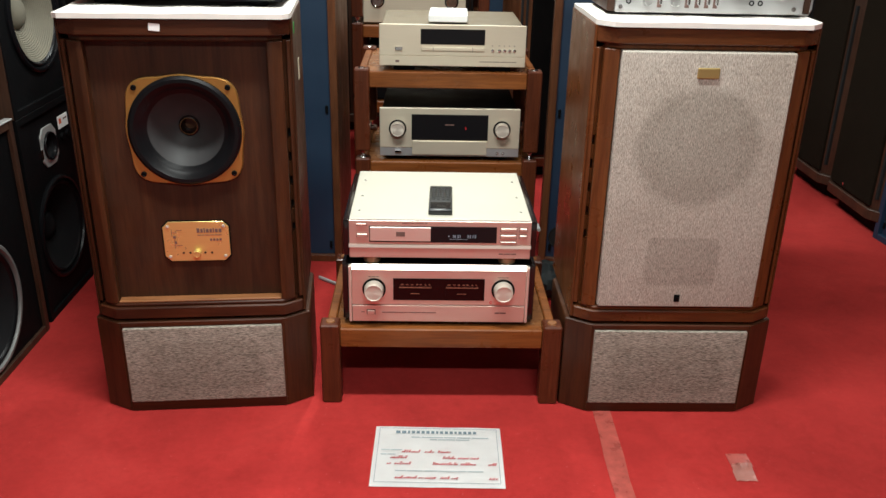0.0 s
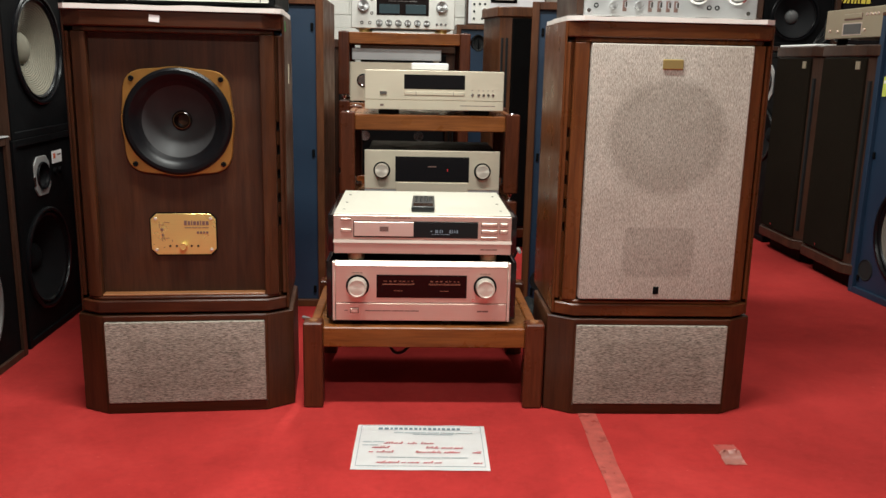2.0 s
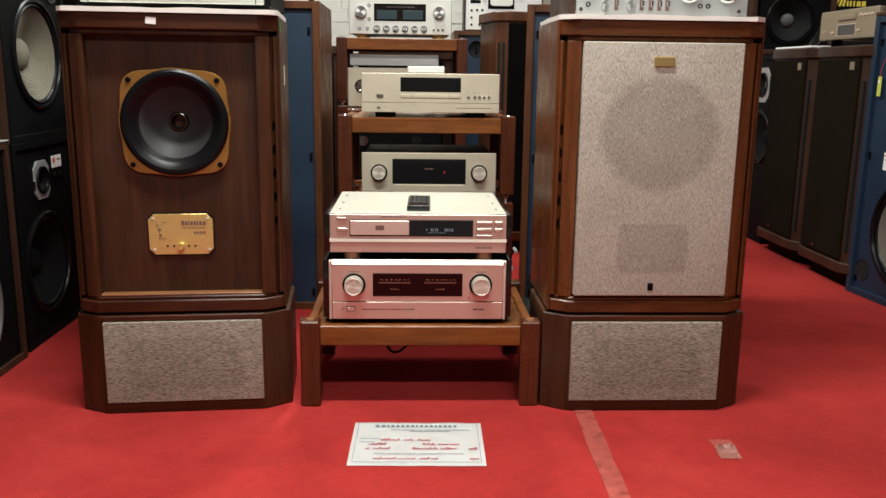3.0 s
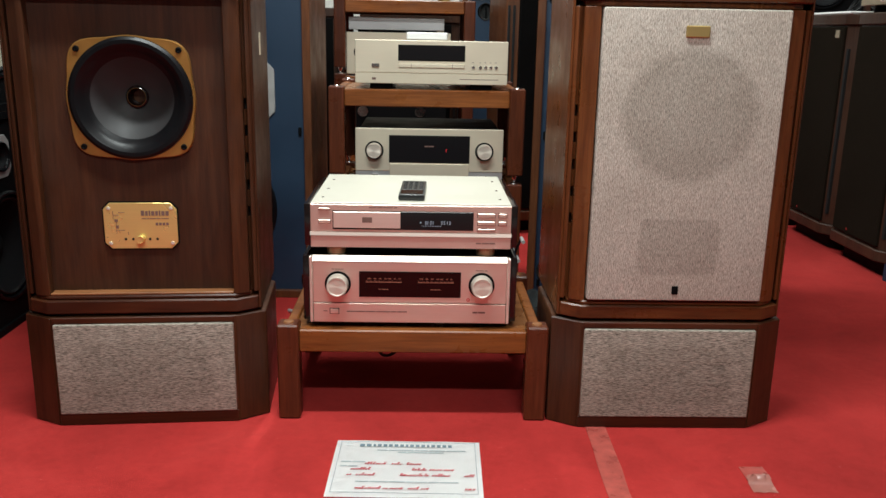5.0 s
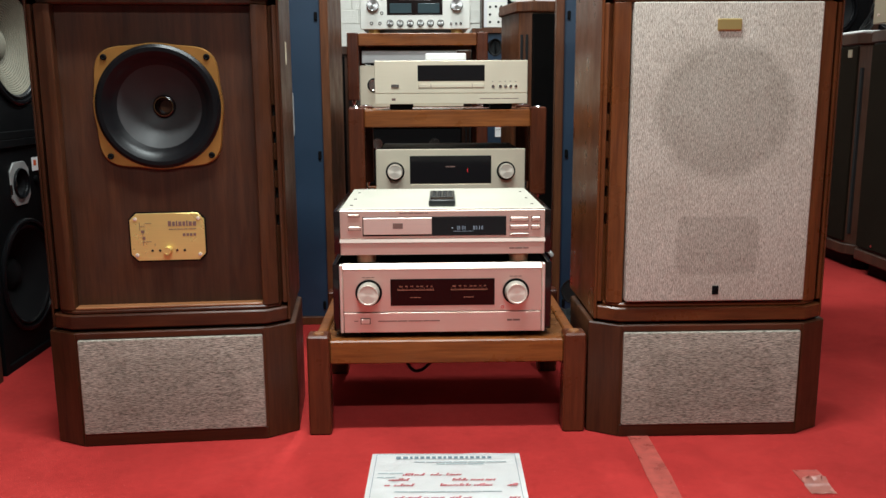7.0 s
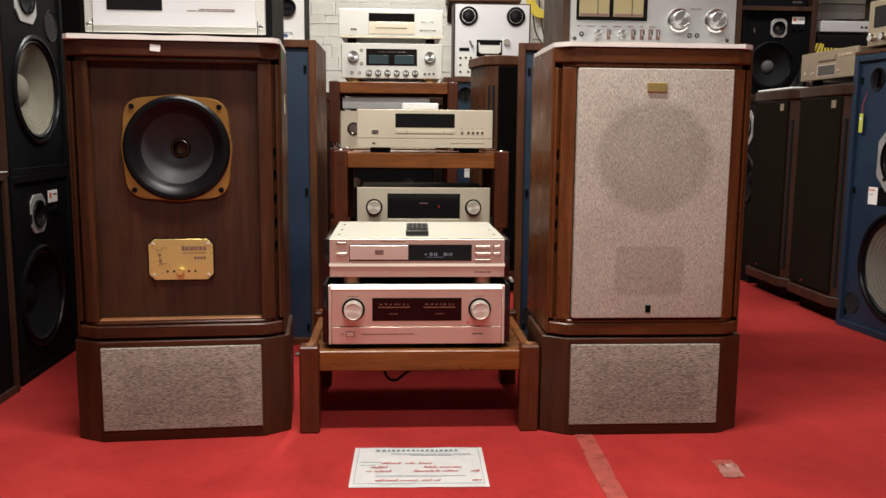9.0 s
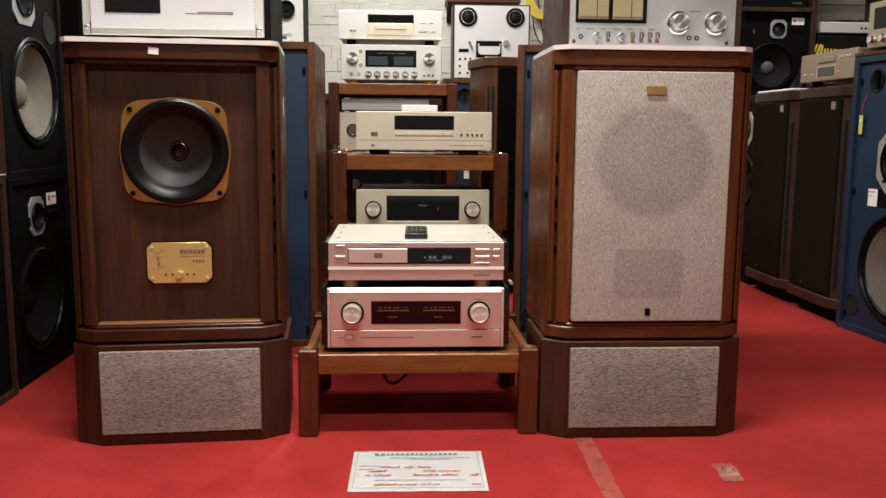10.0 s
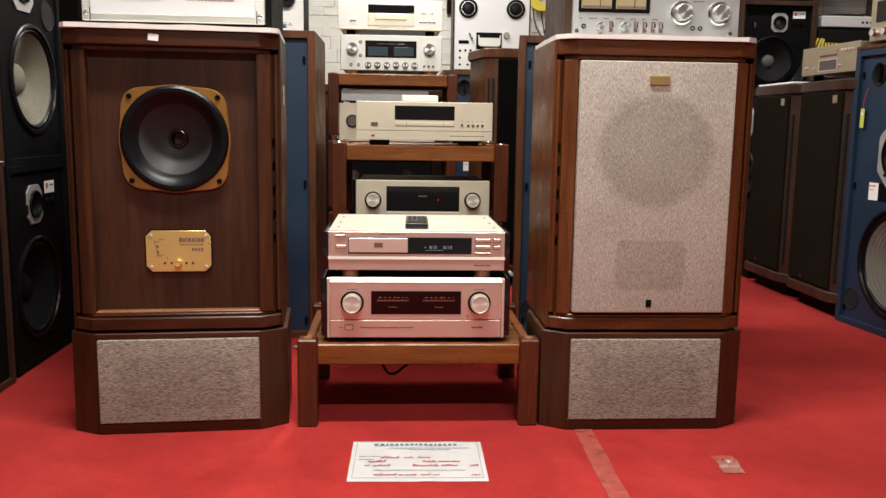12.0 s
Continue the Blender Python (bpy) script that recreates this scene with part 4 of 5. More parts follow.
def far_amplifier(m):
    ob = thing("amplifier", "silver-white integrated amplifier with two meters and six small knobs", "amplifier", m)
    w, d, z0, z1 = 0.492, 0.40, 0.022, 0.19
    feet(ob, w, d, 0.0, z0 + 0.001, BRASS, 0.026)
    part("body", box(-w / 2 + 0.008, w / 2 - 0.008, 0.012, d, z0 + 0.002, z1 - 0.004, 0.003), WHITE_SILVER, ob)
    f = part("front_panel", box(-w / 2, w / 2, 0.0, 0.012, z0, z1, 0.003), WHITE_SILVER, ob)
    part("window_frame", box(-0.126, 0.122, -0.0015, 0.0, z0 + 0.062, z0 + 0.142, 0), BLACK_GLOSS, f)
    for x in (-0.065, 0.060):
        part("meter", box(x - 0.048, x + 0.048, -0.003, -0.001, z0 + 0.070, z0 + 0.112, 0.001), glassy("meter_glass", (0.05, 0.075, 0.085), 0.1), f, "unlit grey-blue meter")
    bars("meter_print", f, -0.07, 0.07, z0 + 0.127, 0.003, -0.0015, CHROME, (3, 4, 3), 3)
    for x in (-0.188, 0.184):
        knob("knob", f, x, z0 + 0.103, 0.0, 0.0275, 0.03, SILVER_KNOB, False, "large turned silver knob")
    for k in range(6):
        knob("small_knob", f, -0.113 + 0.0452 * k, z0 + 0.026, 0.0, 0.0125, 0.018, SILVER_KNOB, True)
    for x in (0.160, 0.182, 0.203):
        part("button", lathe([(0.006, 0.0), (0.0055, -0.006), (0, -0.006)], x, z0 + 0.024, 16), CHROME, f)
    for x, z in ((-0.196, 0.026), (-0.158, 0.026), (-0.149, 0.134), (-0.149, 0.070)):
        part("jack", lathe([(0.008, 0.0), (0.008, -0.002), (0.004, -0.002), (0.004, 0.006), (0, 0.006)], x, z0 + z, 16), CHROME, f)


far_amplifier(pose(-0.031, 3.98, 1.0172))
far_player(pose(-0.036, 3.98, 1.2082))


def shelf_unit(m, label, front, w, h, d, knob_x=(), mat_case=BLACK):
    ob = thing("hifi_component", label, "component", m)
    feet(ob, w, d, 0, 0.012)
    part("case", box(-w / 2 + 0.004, w / 2 - 0.004, 0.01, d, 0.012, h - 0.003, 0.003), mat_case, ob)
    f = part("front_panel", box(-w / 2, w / 2, 0, 0.01, 0.01, h, 0.002), front, ob)
    for x in knob_x:
        knob("knob", f, x, h * 0.55, 0.0, 0.026, 0.02, CHROME, True)
        part("ring", lathe([(0.03, 0), (0.03, -0.002), (0.027, -0.002), (0.027, 0)], x, h * 0.55, 32), CHROME, f)
    return ob


lower = shelf_unit(pose(-0.05, 3.99, 0.6872), "pale gold amplifier with silver knob, half hidden on the back rack", PALE_GOLD, 0.47, 0.195, 0.38, (-0.17, 0.17))
shelf_unit(pose(-0.06, 4.0, 0.8825), "silver-grey flat tape deck stacked on an amplifier", SILVER, 0.43, 0.066, 0.33)
black_amp = shelf_unit(pose(-0.05, 3.97, 0.3372), "black amplifier with chrome-ringed knobs on a low shelf", BLACK, 0.44, 0.26, 0.38)
for x in (-0.16, 0.10):
    part("knob_ring", lathe([(0.024, 0.0), (0.024, -0.012), (0.019, -0.012), (0.019, -0.001), (0, -0.001)], x, 0.195, 28), CHROME, black_amp)


# ---- equipment on top of the large pair ----
def meter_amplifier(m):
    ob = thing("amplifier", "silver vintage amplifier in walnut case, lit meters and big knobs", "amplifier", m)
    w, h, d = 0.437, 0.17, 0.30
    feet(ob, w, d, 0, 0.012)
    for s in (-1, 1):
        part("case_side", box(s * (w / 2 + 0.008) - 0.009, s * (w / 2 + 0.008) + 0.009, 0.004, d, 0.008, h + 0.012, 0.002), OLD_BROWN, ob)
    part("case_top", box(-w / 2 - 0.001, w / 2 + 0.001, 0.004, d, h + 0.0005, h + 0.012, 0.001), OLD_BROWN, ob)
    part("body", box(-w / 2, w / 2, 0.012, d, 0.012, h, 0), BLACK, ob)
    f = part("front_panel", box(-w / 2 + 0.0005, w / 2 - 0.0005, 0.0, 0.0115, 0.006, h - 0.001, 0.002), SILVER, ob)
    part("meter_frame", box(-0.203, -0.018, -0.003, 0.0, 0.066, 0.140, 0.002), BLACK, f)
    for x in (-0.157, -0.068):
        mt = part("meter", box(x - 0.039, x + 0.039, -0.0045, -0.002, 0.075, 0.132, 0.001), GLOW_VU, f, "lit amber meter face")
        part("needle", box(x + 0.008, x + 0.0095, -0.0056, -0.0047, 0.078, 0.122, 0), BLACK, mt)
        # Dark strip puts the shading at the face's foot into colour.
        part("painted_meter_shade", box(x - 0.037, x + 0.037, -0.0054, -0.0047, 0.0755, 0.082, 0), PRINT, mt)
    for x in (0.066, 0.164):
        part("knob_skirt", lathe([(0.031, 0.0), (0.030, -0.004), (0.026, -0.006), (0.0, -0.006)], x, 0.069, 48), CHROME, f)
        knob("knob", f, x, 0.069, -0.006, 0.022, 0.026, SILVER_KNOB, False, "large turned chrome volume knob")
    for x, r in ((-0.146, 0.010), (-0.082, 0.011)):
        knob("small_knob", f, x, 0.032, 0.0, r, 0.018, SILVER_KNOB, False)
    for x in (-0.117, -0.053, -0.030, -0.008, 0.012):
        part("lever", box(x - 0.0025, x + 0.0025, -0.018, 0.0, 0.026, 0.041, 0.001), CHROME, f)
        part("lever_slot", box(x - 0.005, x + 0.005, -0.0008, 0.0, 0.018, 0.045, 0), PRINT, f)
    for x in (-0.188, 0.096, 0.116):
        part("jack", lathe([(0.006, 0.0), (0.006, -0.0015), (0.0035, -0.0015), (0.0035, 0.006), (0, 0.006)], x, 0.031, 18), BLACK, f)
    for x in (-0.206, 0.195):
        part("panel_bolt", lathe([(0.005, 0.0), (0.005, -0.003), (0, -0.003)], x, 0.019, 16), CHROME, f)
    bars("fine_print", f, -0.20, 0.02, 0.051, 0.002, 0.0, PRINT, (4, 6, 5, 6, 5, 4, 5), 5, 2.5)
    bars("scale_print", f, 0.095, 0.125, 0.098, 0.002, 0.0, PRINT, (4, 3), 5)


meter_amplifier(pose(0.653, 1.985, 1.0058))


def power_amplifier(m):
    ob = thing("amplifier", "large black power amplifier with pale silver front plate", "amplifier", m)
    w, h, d = 0.475, 0.215, 0.30
    feet(ob, w, d, 0, 0.014)
    part("body", box(-w / 2, w / 2, 0.012, d, 0.012, h, 0.003), BLACK, ob)
    f = part("front_panel", box(-0.222, 0.222, 0.0, 0.0115, 0.018, h - 0.004, 0.002), WHITE_SILVER, ob)
    part("front_plate", box(-0.2, 0.2, -0.006, -0.0004, 0.034, h - 0.02, 0.0015), PALE_PANEL, f, "raised brushed plate")
    part("meter_window", box(-0.165, -0.03, -0.008, -0.0055, 0.071, 0.15, 0.001), WINDOW, f)
    bars("fine_print", f, 0.03, 0.15, 0.072, 0.002, -0.006, PRINT, (5, 4, 6, 3, 5), 2)
    bars("fine_print", f, 0.06, 0.15, 0.076, 0.002, -0.006, PRINT, (5, 4, 6), 3)
    for s in (-1, 1):
        part("plate_seam", box(s * 0.2025 - 0.001, s * 0.2025 + 0.001, -0.001, 0.0, 0.018, 0.05, 0), BLACK, f)
        part("panel_bolt", lathe([(0.006, 0.0), (0.006, -0.005), (0.003, -0.006), (0, -0.005)], s * 0.211, 0.036, 18), CHROME, f)


power_amplifier(pose(-0.565, 1.985, 1.0058, 0, 0, 1.5))


# ---- blue-baffle studio monitors ----
def blue_monitor(m, label, tag=False, mid=-0.02):
    ob = thing("studio_monitor", label, "loudspeaker", m, "blue studio monitors")
    w, h, d, t = 0.635, 1.10, 0.44, 0.026
    wz, wr = (0.285, 0.218) if tag else (0.305, 0.196)
    shell(ob, BLUE if tag else MONITOR_WOOD, w, h, d, t)
    bf = part("baffle_board", holed(-w / 2 + t, w / 2 - t, t, 0.52, 0.0, wz, wr - 0.012, 0.016, 0.034), BLUE, ob, "matt blue painted baffle")
    part("baffle_board", holed(-w / 2 + t, w / 2 - t, 0.52, 0.87, mid, 0.695, 0.108, 0.016, 0.034), BLUE, ob)
    part("baffle_board", holed(-w / 2 + t, w / 2 - t, 0.87, h - t, -0.19, 1.0, 0.045, 0.016, 0.034), BLUE, ob)
    driver(bf, 0.0, wz, wr, 0.016, CONE_GREY, RUBBER, 0.28, 0.25, "woofer", 9, CONE_GREY, RUBBER)
    ring = part("midrange_frame", oct_ring(mid, 0.695, 0.128, 0.128, 0.062, 0.106, 0.0095, 0.0155), CAST_GREY, bf, "pale grey octagonal driver frame")
    driver(ring, mid, 0.695, 0.106, 0.0135, CONE_DARK, RUBBER, 0.3, 0.3, "midrange")
    for a in range(4):
        part("bolt", lathe([(0.006, 0.0095), (0.006, 0.006), (0, 0.006)], mid + 0.112 * math.cos(math.pi * (a / 2 + 0.25)) * 1.0, 0.695 + 0.112 * math.sin(math.pi * (a / 2 + 0.25)), 12), BLACK, ring)
    part("slot_tweeter", lathe([(0.047, 0.0155), (0.045, 0.012), (0.040, 0.016), (0.036, 0.030), (0, 0.031)], -0.19, 1.0, 32, sx=0.8), HOLE, bf)
    part("slot_lens", box(-0.1925, -0.1875, 0.013, 0.03, 0.97, 1.03, 0.001), BLACK, bf)
    part("horn_slot", box(-0.12, 0.13, 0.010, 0.0158, 0.93, 1.035, 0.004), BLACK, bf)
    for sx in (-1, 1):
        if sx < 0:
            part("port", lathe([(0.044, 0.0155), (0.042, 0.012), (0.038, 0.0152), (0, 0.0153)], sx * 0.242, 0.105, 28), HOLE, bf)
        for z in (1.0, 0.565, 0.065):
            part("grille_clip", box(sx * 0.278 - 0.005, sx * 0.278 + 0.005, 0.008, 0.0165, z - 0.013, z + 0.013, 0.002), BLACK, bf)
    lb = part("maker_plate", box(-0.19, -0.01, 0.0135, 0.0157, 0.514, 0.584, 0.0005), BLACK, bf, "black and white specification plate")
    part("plate_white", box(-0.189, -0.135, 0.0128, 0.0136, 0.515, 0.583, 0), PAPER, lb)
    bars("plate_print", lb, -0.186, -0.148, 0.571, 0.005, 0.0128, ORANGE, (2, 3), 2)
    bars("plate_lines", lb, -0.186, -0.158, 0.555, 0.002, 0.0128, PRINT, (2, 3), 2)
    if tag:
        part("top_veneer", box(-w / 2, w / 2, -0.002, d, h + 0.0002, h + 0.014, 0.002), MONITOR_WOOD, ob, "walnut top board")
        tg = thing("hang_tag", "lime-green paper tag on a thin pink string", "tag", m @ pose(-0.255, 0.004, 0.85))
        part("card", box(-0.011, 0.011, -0.001, 0.001, -0.055, 0.02, 0.0006), LIME, tg)
        part("string", tube([(0, 0, 0.018), (0.004, 0.001, 0.06), (0.012, 0.010, 0.10)], 0.0012, 6), RED_INK, tg)
        bars("tag_print", tg, -0.006, 0.006, 0.0, 0.012, -0.001, PAPER, (1,), 3)
    return ob


BLUE_LABEL = "tall studio monitor with blue baffle in a walnut cabinet"
blue_monitor(pose(-0.612, 2.83, 0), BLUE_LABEL, mid=0.072)
blue_monitor(pose(0.739, 2.786, 0, 0, 0, -8), BLUE_LABEL)
blue_monitor(pose(0.585, 4.78, 0), BLUE_LABEL)
blue_monitor(pose(1.862, 2.82, 0, 0, 0, -84), "studio monitor with blue baffle, facing the aisle, tag hanging", True)


# ---- dark-cloth floor-standing cabinets ----
def floorstander(m, label, cloth, h=1.06, w=0.53, base=0.03, veneer=OLD_BROWN):
    ob = thing("floorstanding_speaker", label, "loudspeaker", m, "dark cloth floorstanders")
    k = w / 0.524

    def plan(inset=0.0):
        return [(x * k, y) for x, y in cabinet_plan(0.262, 0.200, 0.037, 0.30, 0.22, 0.37, inset)]
    part("foot_block", extrude([(x * 0.92, 0.06 + y * 0.82) for x, y in plan()], 0.0, base + 0.03, "z"), BLACK, ob)
    part("bottom_moulding", extrude(plan(), base + 0.03, base + 0.075, "z", 0.004), veneer, ob)
    part("body", extrude(plan(0.014), base + 0.074, h - 0.044, "z", 0.002), veneer, ob)
    part("top_moulding", extrude(plan(), h - 0.045, h, "z", 0.004), veneer, ob)
    g = part("grille", box(-0.196 * k, 0.196 * k, 0.002, 0.03, base + 0.085, h - 0.052, 0.004), cloth, ob, "dark woven grille cloth")
    part("name_badge", box(0.122 * k, 0.158 * k, -0.002, 0.003, h - 0.097, h - 0.065, 0.001), BRONZE, g, "small dull gold badge")
    part("grille_screw", lathe([(0.006, 0.003), (0.006, -0.002), (0, -0.002)], -0.055 * k, base + 0.105, 14), CHROME, g)
    for s in (-1, 1):
        for q in (0, 1) if w > 0.486 else (0,):
            # Near-black strips stand for shaded slots; the body is uncut.
            part("port_slot", extrude([(s * (0.214 + 0.020 * q) * k, 0.0135 + 0.012 * q), (s * (0.222 + 0.020 * q) * k, 0.018 + 0.012 * q), (s * (0.222 + 0.02 * q) * k, 0.05), (s * (0.214 + 0.02 * q) * k, 0.05)], base + 0.12, h - 0.14, "z"), HOLE, ob)
    return ob


FS = "dark brown floorstanding speaker with black-brown cloth grille"
floorstander(pose(1.80, 3.346, 0, 0, 0, -90), FS, DARK_CLOTH, 0.992, 0.468, 0.036)
floorstander(pose(1.80, 3.816, 0, 0, 0, -90), FS, DARK_CLOTH, 0.992, 0.468, 0.036)
floorstander(pose(0.66, 3.86, 0, 0, 0, 12), "tall brown floorstander with black cloth and slotted corners", BLACK_CLOTH, 1.145, 0.50, veneer=MONITOR_WOOD)
# Filler cabinet, added to darken the pale gap beside the racks.
floorstander(pose(-0.62, 4.62, 0), "assumed dark floorstander with black cloth, added to fill the back row", BLACK_CLOTH, 1.0, 0.56)
floorstander(pose(-1.42, 3.35, 0, 0, 0, 8), "tall dark brown floorstander behind the stacked monitors", BLACK_CLOTH, 1.7, 0.80)
# Second added filler, closing the row behind the racks.
floorstander(pose(0.0, 4.72, 0), "assumed dark floorstander with black cloth, added to fill the back row", BLACK_CLOTH, 0.98, 0.56)


# ---- black monitors along the west side ----
def black_monitor(m, label, w, h, d, wz, wr, cone, cap_mat, tw, side=OLD_BROWN, ribs=0, port=None, plate=None, cone_ring=None):
    ob = thing("monitor_speaker", label, "loudspeaker", m, "stacked monitors")
    t = 0.022
    shell(ob, side, w, h, d, t)
    split = tw[1] - tw[2] * 1.2 if tw else h - t - 0.001
    bf = part("baffle_board", holed(-w / 2 + t, w / 2 - t, t, split, wz[0], wz[1], wr * 0.95, 0.010, 0.03), BLACK, ob, "matt black baffle")
    if tw:
        part("baffle_board", holed(-w / 2 + t, w / 2 - t, split, h - t, tw[0], tw[1], tw[2] * 0.8, 0.010, 0.03), BLACK, ob)
    driver(bf, wz[0], wz[1], wr, 0.010, cone, RUBBER, 0.28, 0.3, "woofer", ribs, cap_mat, cone_ring)
    if tw:
        tr = tw[2]
        fr = part("tweeter_frame", oct_ring(tw[0], tw[1], tr, tr * 1.12, tr * 0.42, tr * 0.8, 0.005, 0.0095), CAST_GREY, bf, "pale grey cast frame")
        driver(fr, tw[0], tw[1], tr * 0.8, 0.0085, CONE_DARK, RUBBER, 0.4, 0.35, "tweeter", 0, CONE_GREY)
    if port:
        part("port", lathe([(port[2], 0.0095), (port[2] * 0.96, 0.006), (port[2] * 0.85, 0.010), (0, 0.0098)], port[0], port[1], 32), HOLE, bf)
    if plate:
        p = part("maker_plate", box(plate[0] - 0.037, plate[0] + 0.037, 0.0075, 0.0097, plate[1] - 0.020, plate[1] + 0.020, 0.0005), PAPER, bf, "white maker plate with orange square")
        part("orange_square", box(plate[0] - 0.030, plate[0] - 0.014, 0.0069, 0.0077, plate[1] - 0.004, plate[1] + 0.012, 0), ORANGE, p)
        bars("plate_print", p, plate[0] + 0.002, plate[0] + 0.030, plate[1] + 0.006, 0.005, 0.0075, PRINT, (3, 2, 3), 2)
        for x in (-0.022, 0.018):
            part("level_dial", lathe([(0.012, 0.0097), (0.011, 0.001), (0, 0.001)], plate[0] + x, plate[1] - 0.045, 20), BLACK, bf)
        part("switch", box(-plate[0] - 0.006, -plate[0] + 0.004, 0.004, 0.0098, plate[1] - 0.075, plate[1] - 0.045, 0.001), CHROME, bf)
    return ob


# facing +x: the lower one, the upper one on it, and a nearer one
FAR = pose(-1.15, 2.57, 0, 0, 0, 90)
black_monitor(FAR, "black monitor speaker on the carpet, cast tweeter frame, dark woofer", 0.46, 0.640, 0.38, (-0.03, 0.246), 0.165, CONE_DARK, CONE_DARK, (-0.034, 0.513, 0.055), plate=(0.090, 0.56), side=BLACK)
upper = black_monitor(pose(-1.15, 2.57, 0.6405, 0, 0, 90), "black monitor with large pale-coned woofer, stacked on another", 0.46, 0.86, 0.38, (0.012, 0.264), 0.172, CONE_PALE, CONE_PALE, (-0.04, 0.55, 0.075), ribs=16, port=(0.15, 0.478, 0.052), side=BLACK)
part("side_veneer", box(-0.2335, -0.2303, 0.004, 0.378, 0.002, 0.858, 0.0005), OLD_BROWN, upper, "dark brown veneer")
near = black_monitor(pose(-1.14, 2.03, 0, 0, 0, 90), "dark monitor speaker with large woofer beside the aisle", 0.54, 0.655, 0.40, (-0.03, 0.215), 0.185, CONE_DARK, CONE_DARK, (0.02, 0.54, 0.06), cone_ring=DULL_RING)
part("top_edge", box(-0.268, 0.268, -0.002, 0.02, 0.6552, 0.6592, 0.001), CAST_GREY, near, "pale edge strip")


black_monitor(pose(1.86, 4.24, 0, 0, 0, -90), "narrow black monitor with pale driver rings in the back corner", 0.32, 0.97, 0.30, (0.0, 0.55), 0.14, CONE_DARK, CONE_DARK, (0.0, 0.82, 0.08), side=BLACK)


# ---- shelf of speakers in the back corner ----
shelf = thing("display_shelf", "dark wooden display shelf holding speakers and turntables", "shelf", pose(1.95, 4.68, 0))
for x in (0.0, 0.455, 1.0):
    part("upright", box(x, x + 0.03, 0, 0.42, 0, 2.0, 0.002), OLD_BROWN, shelf)
for z in (0.55, 0.99, 1.495, 1.97):
    for x0, x1 in ((0.0305, 0.4545), (0.4855, 0.9995)):
        if z == 1.495 and x0 > 0.4:
            continue
        part("board", box(x0, x1, 0.0, 0.42, z, z + 0.025, 0.002), OLD_BROWN, shelf)
black_monitor(pose(2.207, 4.70, 1.0155), "black monitor with grey octagonal tweeter frame, on a shelf", 0.41, 0.478, 0.33, (-0.02, 0.168), 0.140, CONE_DARK, plain("dull_cap", (0.09, 0.09, 0.09), 0.6), (0.015, 0.385, 0.048), side=BLACK, plate=(0.13, 0.43))
box_sp = thing("bookshelf_speaker", "black bookshelf speaker on the upper shelf", "loudspeaker", pose(2.2, 4.72, 1.5205))
part("cabinet", box(-0.19, 0.19, 0, 0.28, 0, 0.32, 0.004), BLACK, box_sp)
bars("maker_mark", box_sp, 0.10, 0.16, 0.03, 0.012, 0.0, CHROME, (2, 3), 4)


def turntable(m):
    ob = thing("turntable", "silver turntable under a clear dust cover", "turntable", m)
    part("plinth", box(-0.22, 0.22, 0, 0.34, 0.012, 0.075, 0.004), PALE_PANEL, ob)
    feet(ob, 0.44, 0.34, 0, 0.013)
    part("platter", lathe_z([(0, 0.09), (0.15, 0.09), (0.155, 0.085), (0.155, 0.0755)], -0.04, 0.17, 48), RUBBER, ob)
    part("tonearm", tube([(0.16, 0.28, 0.10), (0.15, 0.16, 0.10), (0.06, 0.09, 0.098)], 0.005, 8), CHROME, ob)
    part("arm_base", lathe_z([(0, 0.10), (0.022, 0.10), (0.025, 0.0755)], 0.16, 0.28, 20), CHROME, ob)
    part("dust_cover", box(-0.218, 0.218, 0.003, 0.006, 0.0765, 0.171, 0.001), CLEAR, ob)
    part("cover_lid", box(-0.216, 0.216, 0.01, 0.33, 0.172, 0.176, 0.001), CLEAR, ob)
    bars("front_buttons", ob, 0.02, 0.12, 0.04, 0.012, 0.0, BLACK, (1, 1, 1, 1), 4, 0.4)


turntable(pose(2.69, 4.70, 1.3705))
stack_box = thing("equipment_box", "black component with yellow printed lettering bar", "component", pose(2.69, 4.70, 1.0155))
part("case", box(-0.24, 0.24, 0, 0.33, 0, 0.354, 0.004), BLACK, stack_box)
part("dial_arc", lathe([(0.09, -0.0005), (0.09, -0.002), (0.082, -0.002), (0.082, -0.0005)], -0.06, 0.13, 40), CHROME, stack_box)
yellow = bmesh.new()
for x, w, h, lean in ((-0.265, 0.012, 0.055, 0.02), (-0.243, 0.012, 0.055, 0.02), (-0.221, 0.012, 0.050, 0.01), (-0.196, 0.010, 0.030, 0), (-0.178, 0.010, 0.030, 0), (-0.158, 0.010, 0.030, 0), (-0.138, 0.022, 0.028, 0), (-0.108, 0.022, 0.028, 0)):
    extrude([(x, 0.245), (x + w, 0.245), (x + w + lean, 0.245 + h), (x + lean, 0.245 + h)], -0.012, -0.009, "y", 0, yellow)
part("yellow_mark", yellow, YELLOW, stack_box, "yellow printed lettering")
part("front_glass", box(-0.24, 0.24, -0.0085, -0.0005, 0.02, 0.345, 0.002), WINDOW, stack_box)


